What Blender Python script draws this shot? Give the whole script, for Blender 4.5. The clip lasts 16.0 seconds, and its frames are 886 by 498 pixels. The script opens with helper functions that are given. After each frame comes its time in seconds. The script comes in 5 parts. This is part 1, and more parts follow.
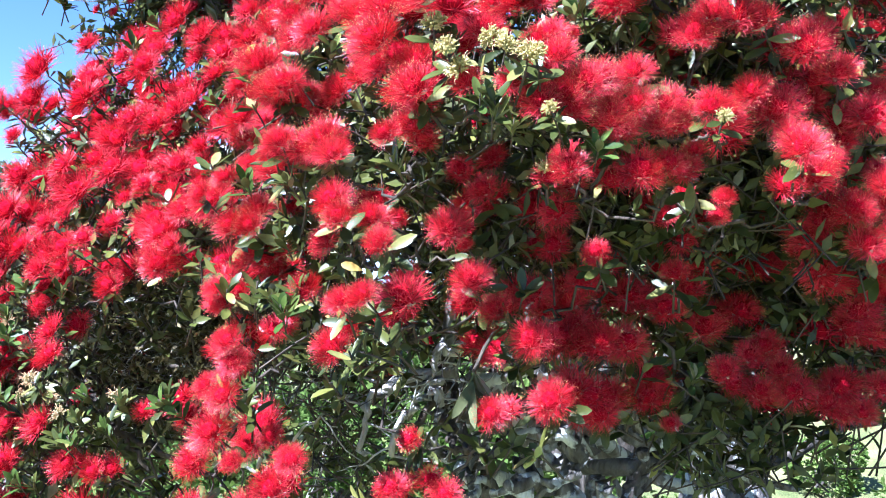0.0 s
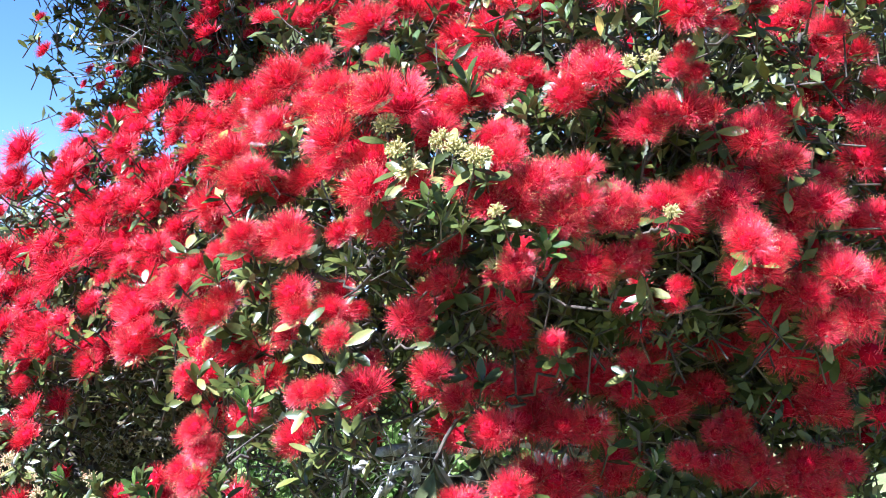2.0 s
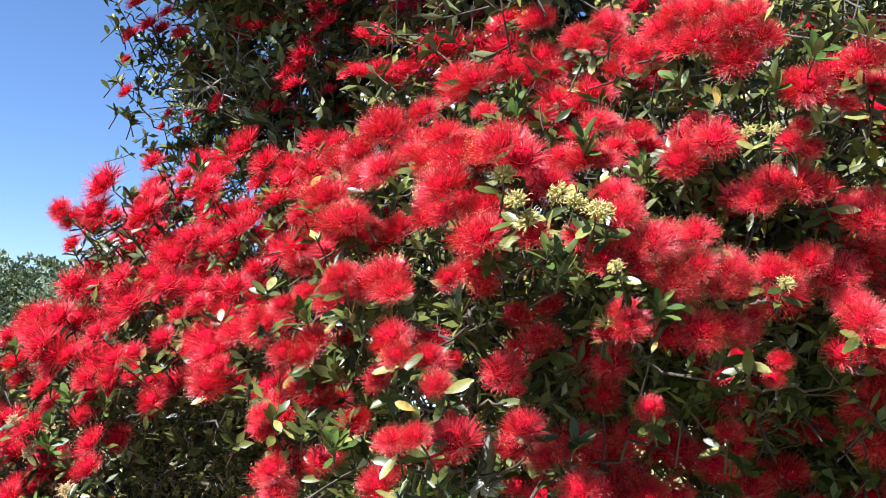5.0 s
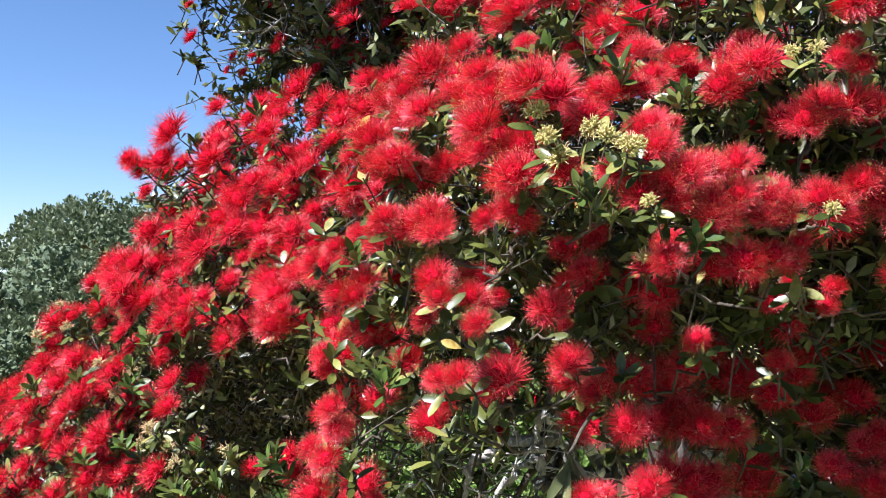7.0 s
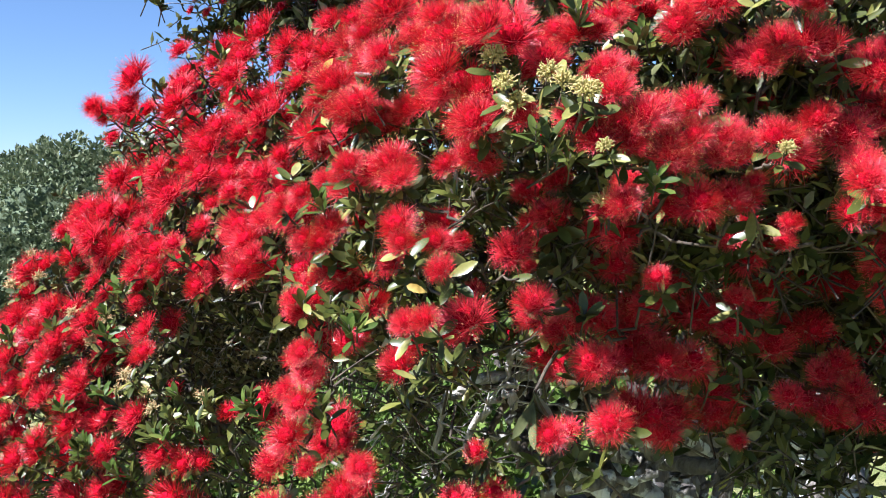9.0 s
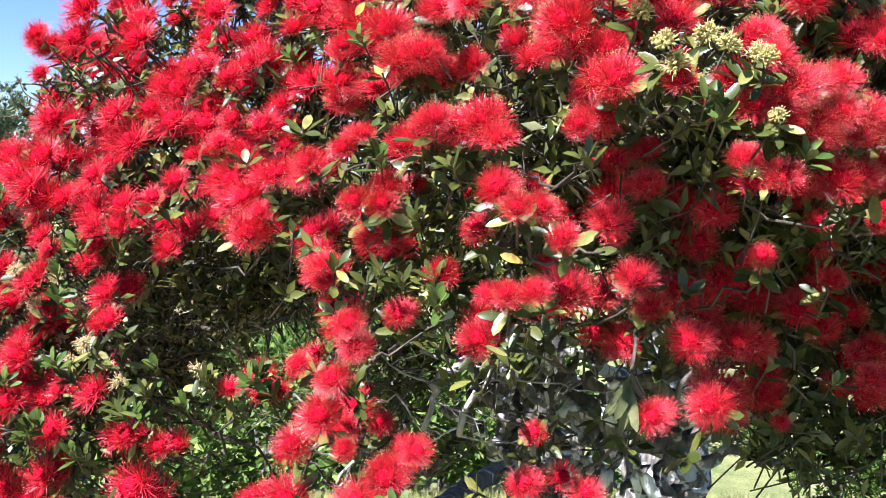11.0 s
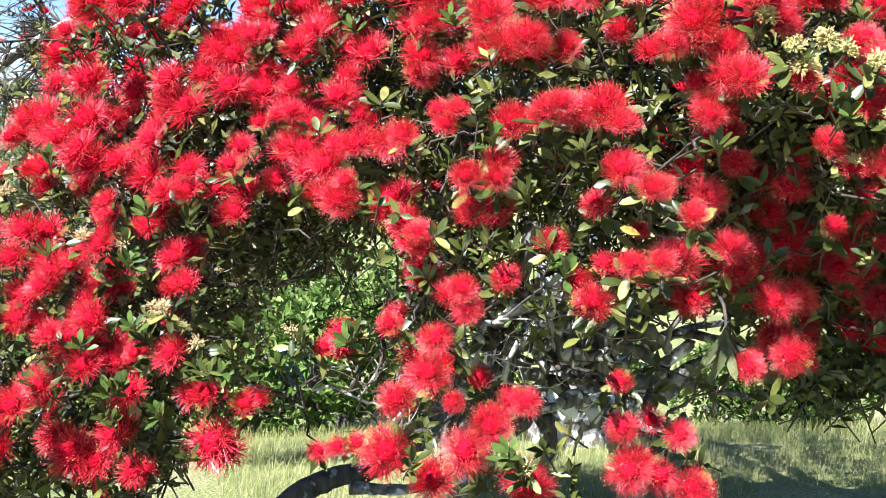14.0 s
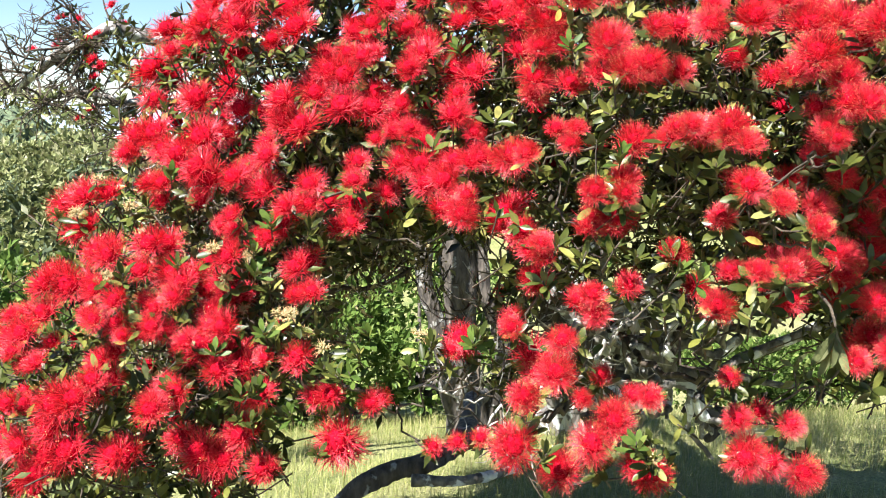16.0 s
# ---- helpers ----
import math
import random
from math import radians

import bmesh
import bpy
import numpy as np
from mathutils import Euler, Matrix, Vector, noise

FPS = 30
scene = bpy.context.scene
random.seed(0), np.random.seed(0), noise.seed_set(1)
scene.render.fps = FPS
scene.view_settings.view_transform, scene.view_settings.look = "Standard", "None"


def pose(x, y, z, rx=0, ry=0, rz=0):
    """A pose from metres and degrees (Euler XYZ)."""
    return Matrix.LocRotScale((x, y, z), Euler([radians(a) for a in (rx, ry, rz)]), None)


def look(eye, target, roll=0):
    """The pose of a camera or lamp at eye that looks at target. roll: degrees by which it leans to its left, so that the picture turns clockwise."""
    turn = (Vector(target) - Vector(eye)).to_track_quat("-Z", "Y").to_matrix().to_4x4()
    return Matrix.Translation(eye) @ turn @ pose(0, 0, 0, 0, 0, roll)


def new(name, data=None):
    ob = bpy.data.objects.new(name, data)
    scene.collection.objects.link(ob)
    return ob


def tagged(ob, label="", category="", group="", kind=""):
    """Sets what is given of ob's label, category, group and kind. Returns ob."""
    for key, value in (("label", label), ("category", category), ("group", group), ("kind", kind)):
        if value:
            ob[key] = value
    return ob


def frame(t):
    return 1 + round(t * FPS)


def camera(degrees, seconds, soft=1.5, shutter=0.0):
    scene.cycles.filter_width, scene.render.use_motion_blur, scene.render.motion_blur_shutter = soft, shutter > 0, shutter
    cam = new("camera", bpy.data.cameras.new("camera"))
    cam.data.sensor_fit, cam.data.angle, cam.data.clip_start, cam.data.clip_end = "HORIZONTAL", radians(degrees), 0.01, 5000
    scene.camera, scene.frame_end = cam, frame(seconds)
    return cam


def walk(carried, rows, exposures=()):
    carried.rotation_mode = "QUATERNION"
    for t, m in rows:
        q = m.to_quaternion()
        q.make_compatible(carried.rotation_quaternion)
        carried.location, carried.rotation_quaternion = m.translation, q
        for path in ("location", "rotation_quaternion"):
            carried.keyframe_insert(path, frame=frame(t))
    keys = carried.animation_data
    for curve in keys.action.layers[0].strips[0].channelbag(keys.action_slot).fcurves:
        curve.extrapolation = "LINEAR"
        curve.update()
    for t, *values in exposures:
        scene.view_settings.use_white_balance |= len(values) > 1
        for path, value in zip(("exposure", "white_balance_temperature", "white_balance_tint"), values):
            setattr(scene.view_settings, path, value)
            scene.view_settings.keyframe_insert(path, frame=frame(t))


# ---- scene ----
cam = camera(49.4, 16.0, soft=1.0)
PATH = [
    (0, (0.025, -0.006, 1.575), (-0.006, 1.993, 1.552), -0.4),
    (0.5, (0.062, -0.009, 1.589), (0.008, 1.99, 1.564), -0.5),
    (1, (0.088, -0.016, 1.602), (0.032, 1.984, 1.605), -1.1),
    (1.5, (0.104, -0.022, 1.626), (0.051, 1.977, 1.657), -1.5),
    (2, (0.112, -0.034, 1.666), (0.066, 1.965, 1.724), -1.2),
    (2.5, (0.095, -0.032, 1.678), (0.057, 1.965, 1.785), -0.2),
    (3, (0.054, -0.044, 1.677), (0.03, 1.951, 1.82), 1.1),
    (3.5, (0.019, -0.031, 1.665), (-0.015, 1.961, 1.844), 1.4),
    (4, (-0.046, -0.034, 1.617), (-0.081, 1.952, 1.854), 2.9),
    (4.2, (-0.069, -0.026, 1.617), (-0.099, 1.961, 1.85), 3.1),
    (6.3, (0.05, -0.052, 1.638), (-0.193, 1.927, 1.792), 2.4),
    (6.5, (0.053, -0.046, 1.649), (-0.199, 1.934, 1.77), 1.8),
    (7, (0.06, -0.029, 1.652), (-0.219, 1.95, 1.701), 1.2),
    (7.5, (0.061, -0.023, 1.619), (-0.231, 1.955, 1.636), 1.6),
    (8, (0.086, -0.027, 1.643), (-0.202, 1.951, 1.597), -0.2),
    (8.5, (0.1, -0.031, 1.675), (-0.172, 1.949, 1.589), -1.1),
    (8.7, (0.103, -0.046, 1.678), (-0.161, 1.935, 1.589), -0.8),
    (10.8, (-0.34, 0.077, 1.68), (-0.214, 2.068, 1.531), 2.7),
    (11, (-0.415, 0.089, 1.644), (-0.235, 2.077, 1.508), 2.9),
    (11.5, (-0.478, 0.162, 1.624), (-0.268, 2.145, 1.466), 2.1),
    (12, (-0.583, 0.143, 1.626), (-0.268, 2.111, 1.466), 2.6),
    (12.5, (-0.616, 0.109, 1.648), (-0.244, 2.067, 1.485), 3.4),
    (13, (-0.677, 0.048, 1.682), (-0.257, 1.993, 1.485), 3.1),
    (13.5, (-0.794, 0.01, 1.696), (-0.351, 1.946, 1.461), 3.1),
    (14, (-0.921, 0.02, 1.703), (-0.44, 1.944, 1.444), 3.4),
    (14.5, (-1.041, 0.009, 1.752), (-0.517, 1.917, 1.467), 2.7),
    (15, (-1.146, -0.012, 1.8), (-0.618, 1.893, 1.494), 1.7),
    (15.5, (-1.248, -0.004, 1.769), (-0.693, 1.895, 1.476), 1.8),
    (16, (-1.308, -0.041, 1.745), (-0.756, 1.862, 1.473), 2.9),
]
EXPOSURES = [(0, 2.13, 4830, 19), (2, 2.15, 4880, 18), (4, 1.89, 5530, 14), (6.5, 1.55, 5530, 15), (8.5, 1.55, 5530, 15), (11, 1.82, 5430, 18), (12.5, 1.99, 5030, 18), (14, 1.85, 5480, 14), (16, 1.79, 6030, 11)]
walk(cam, [(t, look(eye, target, roll)) for t, eye, target, roll in PATH], EXPOSURES)

# ---- light: a clear summer day, the sun high, to the left and behind the camera ----
SUN = Vector((-0.48, -0.32, 0.82)).normalized()
world = bpy.data.worlds.new("sky")
scene.world = world
world.use_nodes = True
wn = world.node_tree
sky = wn.nodes.new("ShaderNodeTexSky")
sky.sky_type = "NISHITA"
sky.sun_disc = False
sky.sun_elevation = math.asin(SUN.z)
sky.sun_rotation = math.atan2(SUN.x, SUN.y)
sky.altitude = 20
sky.air_density, sky.dust_density, sky.ozone_density = 0.85, 0.0, 4.0
wn.links.new(sky.outputs[0], wn.nodes["Background"].inputs[0])
wn.nodes["Background"].inputs[1].default_value = 0.05
sun = new("sun", bpy.data.lights.new("sun", "SUN"))
sun.data.energy, sun.data.angle, sun.data.color = 5.5, radians(0.53), (1.0, 0.95, 0.87)
sun.matrix_world = look(SUN * 50, (0, 0, 0))

# ---- materials ----


def material(name, rough=0.6, metal=0.0):
    m = bpy.data.materials.new(name)
    m.use_nodes = True
    b = m.node_tree.nodes["Principled BSDF"]
    b.inputs["Roughness"].default_value = rough
    b.inputs["Metallic"].default_value = metal
    return m, m.node_tree, b


def ramp(nt, fac, stops):
    r = nt.nodes.new("ShaderNodeValToRGB")
    while len(r.color_ramp.elements) < len(stops):
        r.color_ramp.elements.new(0.5)
    for e, (p, c) in zip(r.color_ramp.elements, stops):
        e.position, e.color = p, (*c, 1)
    nt.links.new(fac, r.inputs[0])
    return r.outputs[0]


def mixed(nt, fac, a, b, kind="MIX"):
    m = nt.nodes.new("ShaderNodeMix")
    m.data_type, m.blend_type = "RGBA", kind
    for socket, value in ((m.inputs[0], fac), (m.inputs[6], a), (m.inputs[7], b)):
        if isinstance(value, (int, float)):
            socket.default_value = value
        elif isinstance(value, tuple):
            socket.default_value = (*value, 1)
        else:
            nt.links.new(value, socket)
    return m.outputs[2]


def noise_of(nt, scale, detail=4, coords="Object"):
    c = nt.nodes.new("ShaderNodeTexCoord")
    n = nt.nodes.new("ShaderNodeTexNoise")
    n.inputs["Scale"].default_value, n.inputs["Detail"].default_value = scale, detail
    nt.links.new(c.outputs[coords], n.inputs["Vector"])
    return n.outputs[0]


def see_through(nt, b, colour, share):
    """Lets part of the light pass through a thin petal or leaf."""
    t = nt.nodes.new("ShaderNodeBsdfTranslucent")
    nt.links.new(colour, t.inputs[0])
    m = nt.nodes.new("ShaderNodeMixShader")
    m.inputs[0].default_value = share
    nt.links.new(b.outputs[0], m.inputs[1])
    nt.links.new(t.outputs[0], m.inputs[2])
    nt.links.new(m.outputs[0], nt.nodes["Material Output"].inputs[0])


def random_of(nt, island):
    if island:
        return nt.nodes.new("ShaderNodeNewGeometry").outputs["Random Per Island"]
    return nt.nodes.new("ShaderNodeObjectInfo").outputs["Random"]


def stamen_material(name, island_only=False):
    m, nt, b = material(name, 0.35)
    own = ramp(nt, random_of(nt, island_only), [(0.0, (0.76, 0.016, 0.04)), (0.5, (0.86, 0.032, 0.062)), (1.0, (0.91, 0.06, 0.1))])
    one = random_of(nt, True)
    thread = ramp(nt, one, [(0.0, (0.22, 0.18, 0.18)), (0.55, (1, 1, 1)), (1.0, (1.0, 1.0, 1.0))])
    # the palest threads have a pink highlight mixed into their colour
    paler = ramp(nt, one, [(0.75, (0, 0, 0)), (0.98, (0.42, 0.42, 0.42))])
    colour = mixed(nt, paler, mixed(nt, 1.0, own, thread, "MULTIPLY"), (0.95, 0.24, 0.27))
    nt.links.new(colour, b.inputs["Base Color"])
    b.inputs["Specular IOR Level"].default_value = 0.35
    see_through(nt, b, colour, 0.38)
    return m


def leaf_material(name, stops, rough, share):
    m, nt, b = material(name, rough)
    base = ramp(nt, random_of(nt, True), stops)
    blotch = ramp(nt, noise_of(nt, 60, 3), [(0.35, (0.75, 0.75, 0.7)), (0.7, (1.1, 1.1, 1.0))])
    colour = mixed(nt, 1.0, base, blotch, "MULTIPLY")
    nt.links.new(colour, b.inputs["Base Color"])
    b.inputs["Specular IOR Level"].default_value = 0.3 if rough < 0.38 else 0.16
    see_through(nt, b, colour, share)
    return m


def bark_material(name, dark, light, lichen, lichen_at):
    m, nt, b = material(name, 0.9)
    c = nt.nodes.new("ShaderNodeTexCoord")
    s = nt.nodes.new("ShaderNodeMapping")
    s.inputs["Scale"].default_value = (1, 1, 0.3)
    nt.links.new(c.outputs["Object"], s.inputs[0])
    n = nt.nodes.new("ShaderNodeTexNoise")
    n.inputs["Scale"].default_value, n.inputs["Detail"].default_value = 26, 8
    nt.links.new(s.outputs[0], n.inputs["Vector"])
    wood = ramp(nt, n.outputs[0], [(0.32, dark), (0.62, light)])
    spots = ramp(nt, noise_of(nt, 11, 9), [(lichen_at, (0, 0, 0)), (lichen_at + 0.04, (1, 1, 1))])
    nt.links.new(mixed(nt, spots, wood, lichen), b.inputs["Base Color"])
    bump = nt.nodes.new("ShaderNodeBump")
    bump.inputs["Strength"].default_value, bump.inputs["Distance"].default_value = 1.0, 0.035
    nt.links.new(n.outputs[0], bump.inputs["Height"])
    nt.links.new(bump.outputs[0], b.inputs["Normal"])
    return m


def plain_material(name, a, c, scale, rough=0.7):
    m, nt, b = material(name, rough)
    nt.links.new(ramp(nt, noise_of(nt, scale, 5), [(0.3, a), (0.7, c)]), b.inputs["Base Color"])
    return m


STAMEN = stamen_material("crimson_stamen")
STAMEN_FAR = stamen_material("crimson_stamen_joined", True)
HEART = plain_material("dark_red_core", (0.26, 0.003, 0.012), (0.5, 0.008, 0.026), 700, 1.0)
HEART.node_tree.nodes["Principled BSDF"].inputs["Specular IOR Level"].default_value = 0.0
ANTHER = plain_material("gold_anther", (0.72, 0.24, 0.08), (0.85, 0.52, 0.2), 40)
CUP = plain_material("felted_flower_cup", (0.3, 0.32, 0.22), (0.5, 0.5, 0.38), 60, 0.9)
BUD = plain_material("cream_bud", (0.3, 0.26, 0.06), (0.58, 0.48, 0.18), 160, 0.8)
BUD_THREAD = plain_material("pale_thread", (0.75, 0.62, 0.25), (0.8, 0.45, 0.3), 70, 0.6)
FADED_CUP = plain_material("withered_cup", (0.28, 0.2, 0.08), (0.58, 0.48, 0.24), 150, 0.9)
FADED_THREAD = plain_material("faded_thread", (0.62, 0.48, 0.22), (0.66, 0.26, 0.13), 60, 0.7)
LEAF = leaf_material("leathery_leaf_top", [(0.0, (0.042, 0.055, 0.012)), (0.5, (0.095, 0.108, 0.024)), (0.88, (0.19, 0.19, 0.042)), (1.0, (0.34, 0.31, 0.1))], 0.34, 0.2)
LEAF_UNDER = leaf_material("felted_leaf_underside", [(0.0, (0.085, 0.095, 0.038)), (0.9, (0.17, 0.175, 0.085)), (1.0, (0.3, 0.31, 0.24))], 0.9, 0.12)
YOUNG = leaf_material("young_leaf_top", [(0.0, (0.06, 0.1, 0.02)), (0.7, (0.12, 0.17, 0.035)), (1.0, (0.24, 0.28, 0.07))], 0.4, 0.3)
# the pale stops put the hollow's sun flecks into the withered leaf colour
DRY_LEAF = leaf_material("withered_leaf_sun_flecked", [(0.0, (0.12, 0.09, 0.045)), (0.5, (0.26, 0.21, 0.11)), (0.75, (0.5, 0.43, 0.24)), (1.0, (0.62, 0.56, 0.38))], 0.6, 0.25)
YELLOWED = leaf_material("yellowed_leaf", [(0.0, (0.5, 0.3, 0.05)), (1.0, (0.55, 0.42, 0.12))], 0.5, 0.3)
BARK = bark_material("grey_furrowed_bark", (0.025, 0.02, 0.016), (0.12, 0.1, 0.08), (0.34, 0.33, 0.3), 0.6)
LIMB_BARK = bark_material("lichened_limb_bark", (0.06, 0.05, 0.04), (0.24, 0.21, 0.18), (0.55, 0.55, 0.51), 0.51)
# white spots are lichen and also dappled sun put into the colour
WHITE_BARK = bark_material("lichened_sun_dappled_bark", (0.06, 0.05, 0.04), (0.24, 0.22, 0.19), (0.66, 0.66, 0.62), 0.53)
TWIG = bark_material("brown_twig_bark", (0.03, 0.022, 0.015), (0.1, 0.075, 0.05), (0.28, 0.26, 0.22), 0.74)
SHRUB = leaf_material("fresh_shrub_leaf", [(0.0, (0.07, 0.125, 0.025)), (0.7, (0.14, 0.21, 0.045)), (1.0, (0.28, 0.34, 0.1))], 0.5, 0.3)
OLIVE = leaf_material("grey_green_leaf", [(0.0, (0.09, 0.12, 0.06)), (0.7, (0.17, 0.2, 0.115)), (1.0, (0.27, 0.29, 0.18))], 0.45, 0.15)
PALE_OLIVE = leaf_material("olive_leaf", [(0.0, (0.17, 0.2, 0.08)), (0.7, (0.31, 0.32, 0.15)), (1.0, (0.48, 0.46, 0.29))], 0.5, 0.3)
SHADE_CORE = plain_material("shaded_foliage_core", (0.05, 0.07, 0.037), (0.13, 0.165, 0.09), 30, 1.0)
BLADE = leaf_material("seeding_grass", [(0.0, (0.2, 0.25, 0.065)), (0.6, (0.36, 0.36, 0.13)), (1.0, (0.55, 0.48, 0.27))], 0.6, 0.3)

# ---- small mesh tools ----


def mesh_from(name, verts, faces, slots, index=None, smooth=True):
    me = bpy.data.meshes.new(name)
    me.from_pydata([tuple(v) for v in verts] if not isinstance(verts, np.ndarray) else verts.tolist(), [], faces if isinstance(faces, list) else faces.tolist())
    for s in slots:
        me.materials.append(s)
    if index is not None:
        me.polygons.foreach_set("material_index", np.asarray(index, np.int32))
    if smooth:
        me.polygons.foreach_set("use_smooth", np.ones(len(me.polygons), bool))
    me.update()
    return me


def part(name, me, parent, label="", m=None, kind=""):
    ob = new(name, me)
    ob.parent = parent
    if m is not None:
        ob.matrix_basis = m
    return tagged(ob, label, kind=kind)


class Build:
    """Collects pieces (vertices, faces of three or four corners, slots) for one mesh."""

    def __init__(self):
        self.v, self.f, self.s, self.n = [], [], [], 0

    def add(self, v, f, s):
        self.v.append(np.asarray(v, float))
        self.f += [[i + self.n for i in face] for face in f]
        self.s += list(s)
        self.n += len(v)

    def many(self, piece, mats):
        v, f, s = piece
        v = np.c_[v, np.ones(len(v))]
        for m in mats:
            self.add((v @ np.array(m).T)[:, :3], f, s)

    def piece(self):
        return np.concatenate(self.v), self.f, self.s

    def mesh(self, name, slots, smooth=True):
        return mesh_from(name, np.concatenate(self.v), self.f, slots, self.s, smooth)


def tube(build, points, radii, sides=8, slot=0, rough=0.0, seed=0, caps=True):
    """A tapering tube along points, with an uneven surface."""
    rng = random.Random(seed)
    p = [Vector(q) for q in points]
    ring, up = [], Vector((0.31, 0.2, 0.93))
    for i, q in enumerate(p):
        way = (p[min(i + 1, len(p) - 1)] - p[max(i - 1, 0)]).normalized()
        a = way.cross(up)
        a = (a if a.length > 0.05 else way.cross(Vector((1, 0, 0)))).normalized()
        b = way.cross(a)
        for k in range(sides):
            t = 2 * math.pi * k / sides
            r = radii[i] * (1 + rough * (noise.noise(q * 3.1 + Vector((math.cos(t), math.sin(t), seed)) * 0.9) + 0.4 * rng.uniform(-1, 1)))
            ring.append(q + a * math.cos(t) * r + b * math.sin(t) * r)
    f = []
    for i in range(len(p) - 1):
        for k in range(sides):
            f.append([i * sides + k, i * sides + (k + 1) % sides, (i + 1) * sides + (k + 1) % sides, (i + 1) * sides + k])
    if caps:
        f.append(list(range(sides))[::-1])
        f.append([(len(p) - 1) * sides + k for k in range(sides)])
    build.add([tuple(v) for v in ring], f, [slot] * len(f))


def bent(points, steps, wander, seed):
    """A smooth, slightly crooked line through a few points."""
    p = [Vector(q) for q in points]
    p = [p[0] * 2 - p[1], *p, p[-1] * 2 - p[-2]]
    out = []
    for i in range(1, len(p) - 2):
        for k in range(steps):
            t = k / steps
            a, b, c, d = p[i - 1], p[i], p[i + 1], p[i + 2]
            out.append(0.5 * ((2 * b) + (c - a) * t + (2 * a - 5 * b + 4 * c - d) * t * t + (3 * b - a - 3 * c + d) * t**3))
    out.append(p[-2])
    return [q + wander * noise.noise_vector(q * 2.3 + Vector((seed, 0, 0))) * min(1, 2 * i / len(out)) for i, q in enumerate(out)]


def tapered(a, b, n, power=1.0):
    return [a + (b - a) * (i / (n - 1)) ** power for i in range(n)]


def turned(d, spin=0.0):
    """The turn that brings z to the direction d."""
    return Vector(d).to_track_quat("Z", "Y").to_matrix().to_4x4() @ Matrix.Rotation(spin, 4, "Z")


# ---- leaves, buds and flower heads ----


def leaf_piece(length, width, curl, fold, top=0, under=1, fine=True):
    """A thick leathery leaf with a rounded tip, along +y, its face to +z."""
    profile = [(0.0, 0.1), (0.3, 0.75), (0.55, 1.0), (0.85, 0.72), (1.0, 0.08)] 
    v, f, s = [], [], []
    for side, dz in ((0, 0.0), (1, -0.0009)):
        for t, w in profile:
            z = curl * math.sin(t * 1.7) * length - curl * 0.5 * t * length
            for u in (-1, 0, 1):
                v.append((u * w * width / 2, t * length, z + abs(u) * fold * w * width + dz))
    n = len(profile)
    if not fine:
        low, high, z = 0.5 * length, length, curl * 0.3 * length
        v = [(0, 0, 0), (width / 2, low, z + fold * width), (0, high, z * 0.6), (-width / 2, low, z + fold * width)]
        v += [(a, b, c - 0.0012) for a, b, c in v]
        return np.array(v), [[0, 1, 2], [0, 2, 3], [4, 6, 5], [4, 7, 6]], [top] * 2 + [under] * 2
    for side in (0, 1):
        o = side * n * 3
        for i in range(n - 1):
            for j in (0, 1):
                q = [o + i * 3 + j, o + i * 3 + j + 1, o + i * 3 + j + 4, o + i * 3 + j + 3]
                f.append(q if side == 0 else q[::-1])
                s.append(top if side == 0 else under)
    return np.array(v), f, s


def rosette_piece(rng, leaves, size, low, high, stem=0.05, fine=True):
    """Leaves in opposite pairs round the end of a twig that points up."""
    b = Build()
    for k in range(leaves):
        piece = leaf_piece(size * rng.uniform(0.75, 1.15), size * rng.uniform(0.31, 0.42), rng.uniform(-0.1, 0.25), rng.uniform(0.05, 0.22), fine=fine)
        tip = radians(rng.uniform(low, high))
        spin = k * 1.571 + (k // 2) * 0.6 + rng.uniform(-0.35, 0.35)
        z = -stem * rng.random()
        m = Matrix.Translation((0, 0, z)) @ Matrix.Rotation(spin, 4, "Z") @ Matrix.Rotation(tip, 4, "X") @ Matrix.Rotation(rng.uniform(-0.4, 0.4), 4, "Y")
        b.many(piece, [m])
    tube(b, [(0, 0, -stem - 0.035), (0.002, 0.001, -stem * 0.4), (0, 0, 0.004)], [0.0024, 0.0022, 0.002], 5 if fine else 3, 2, caps=fine)
    return b


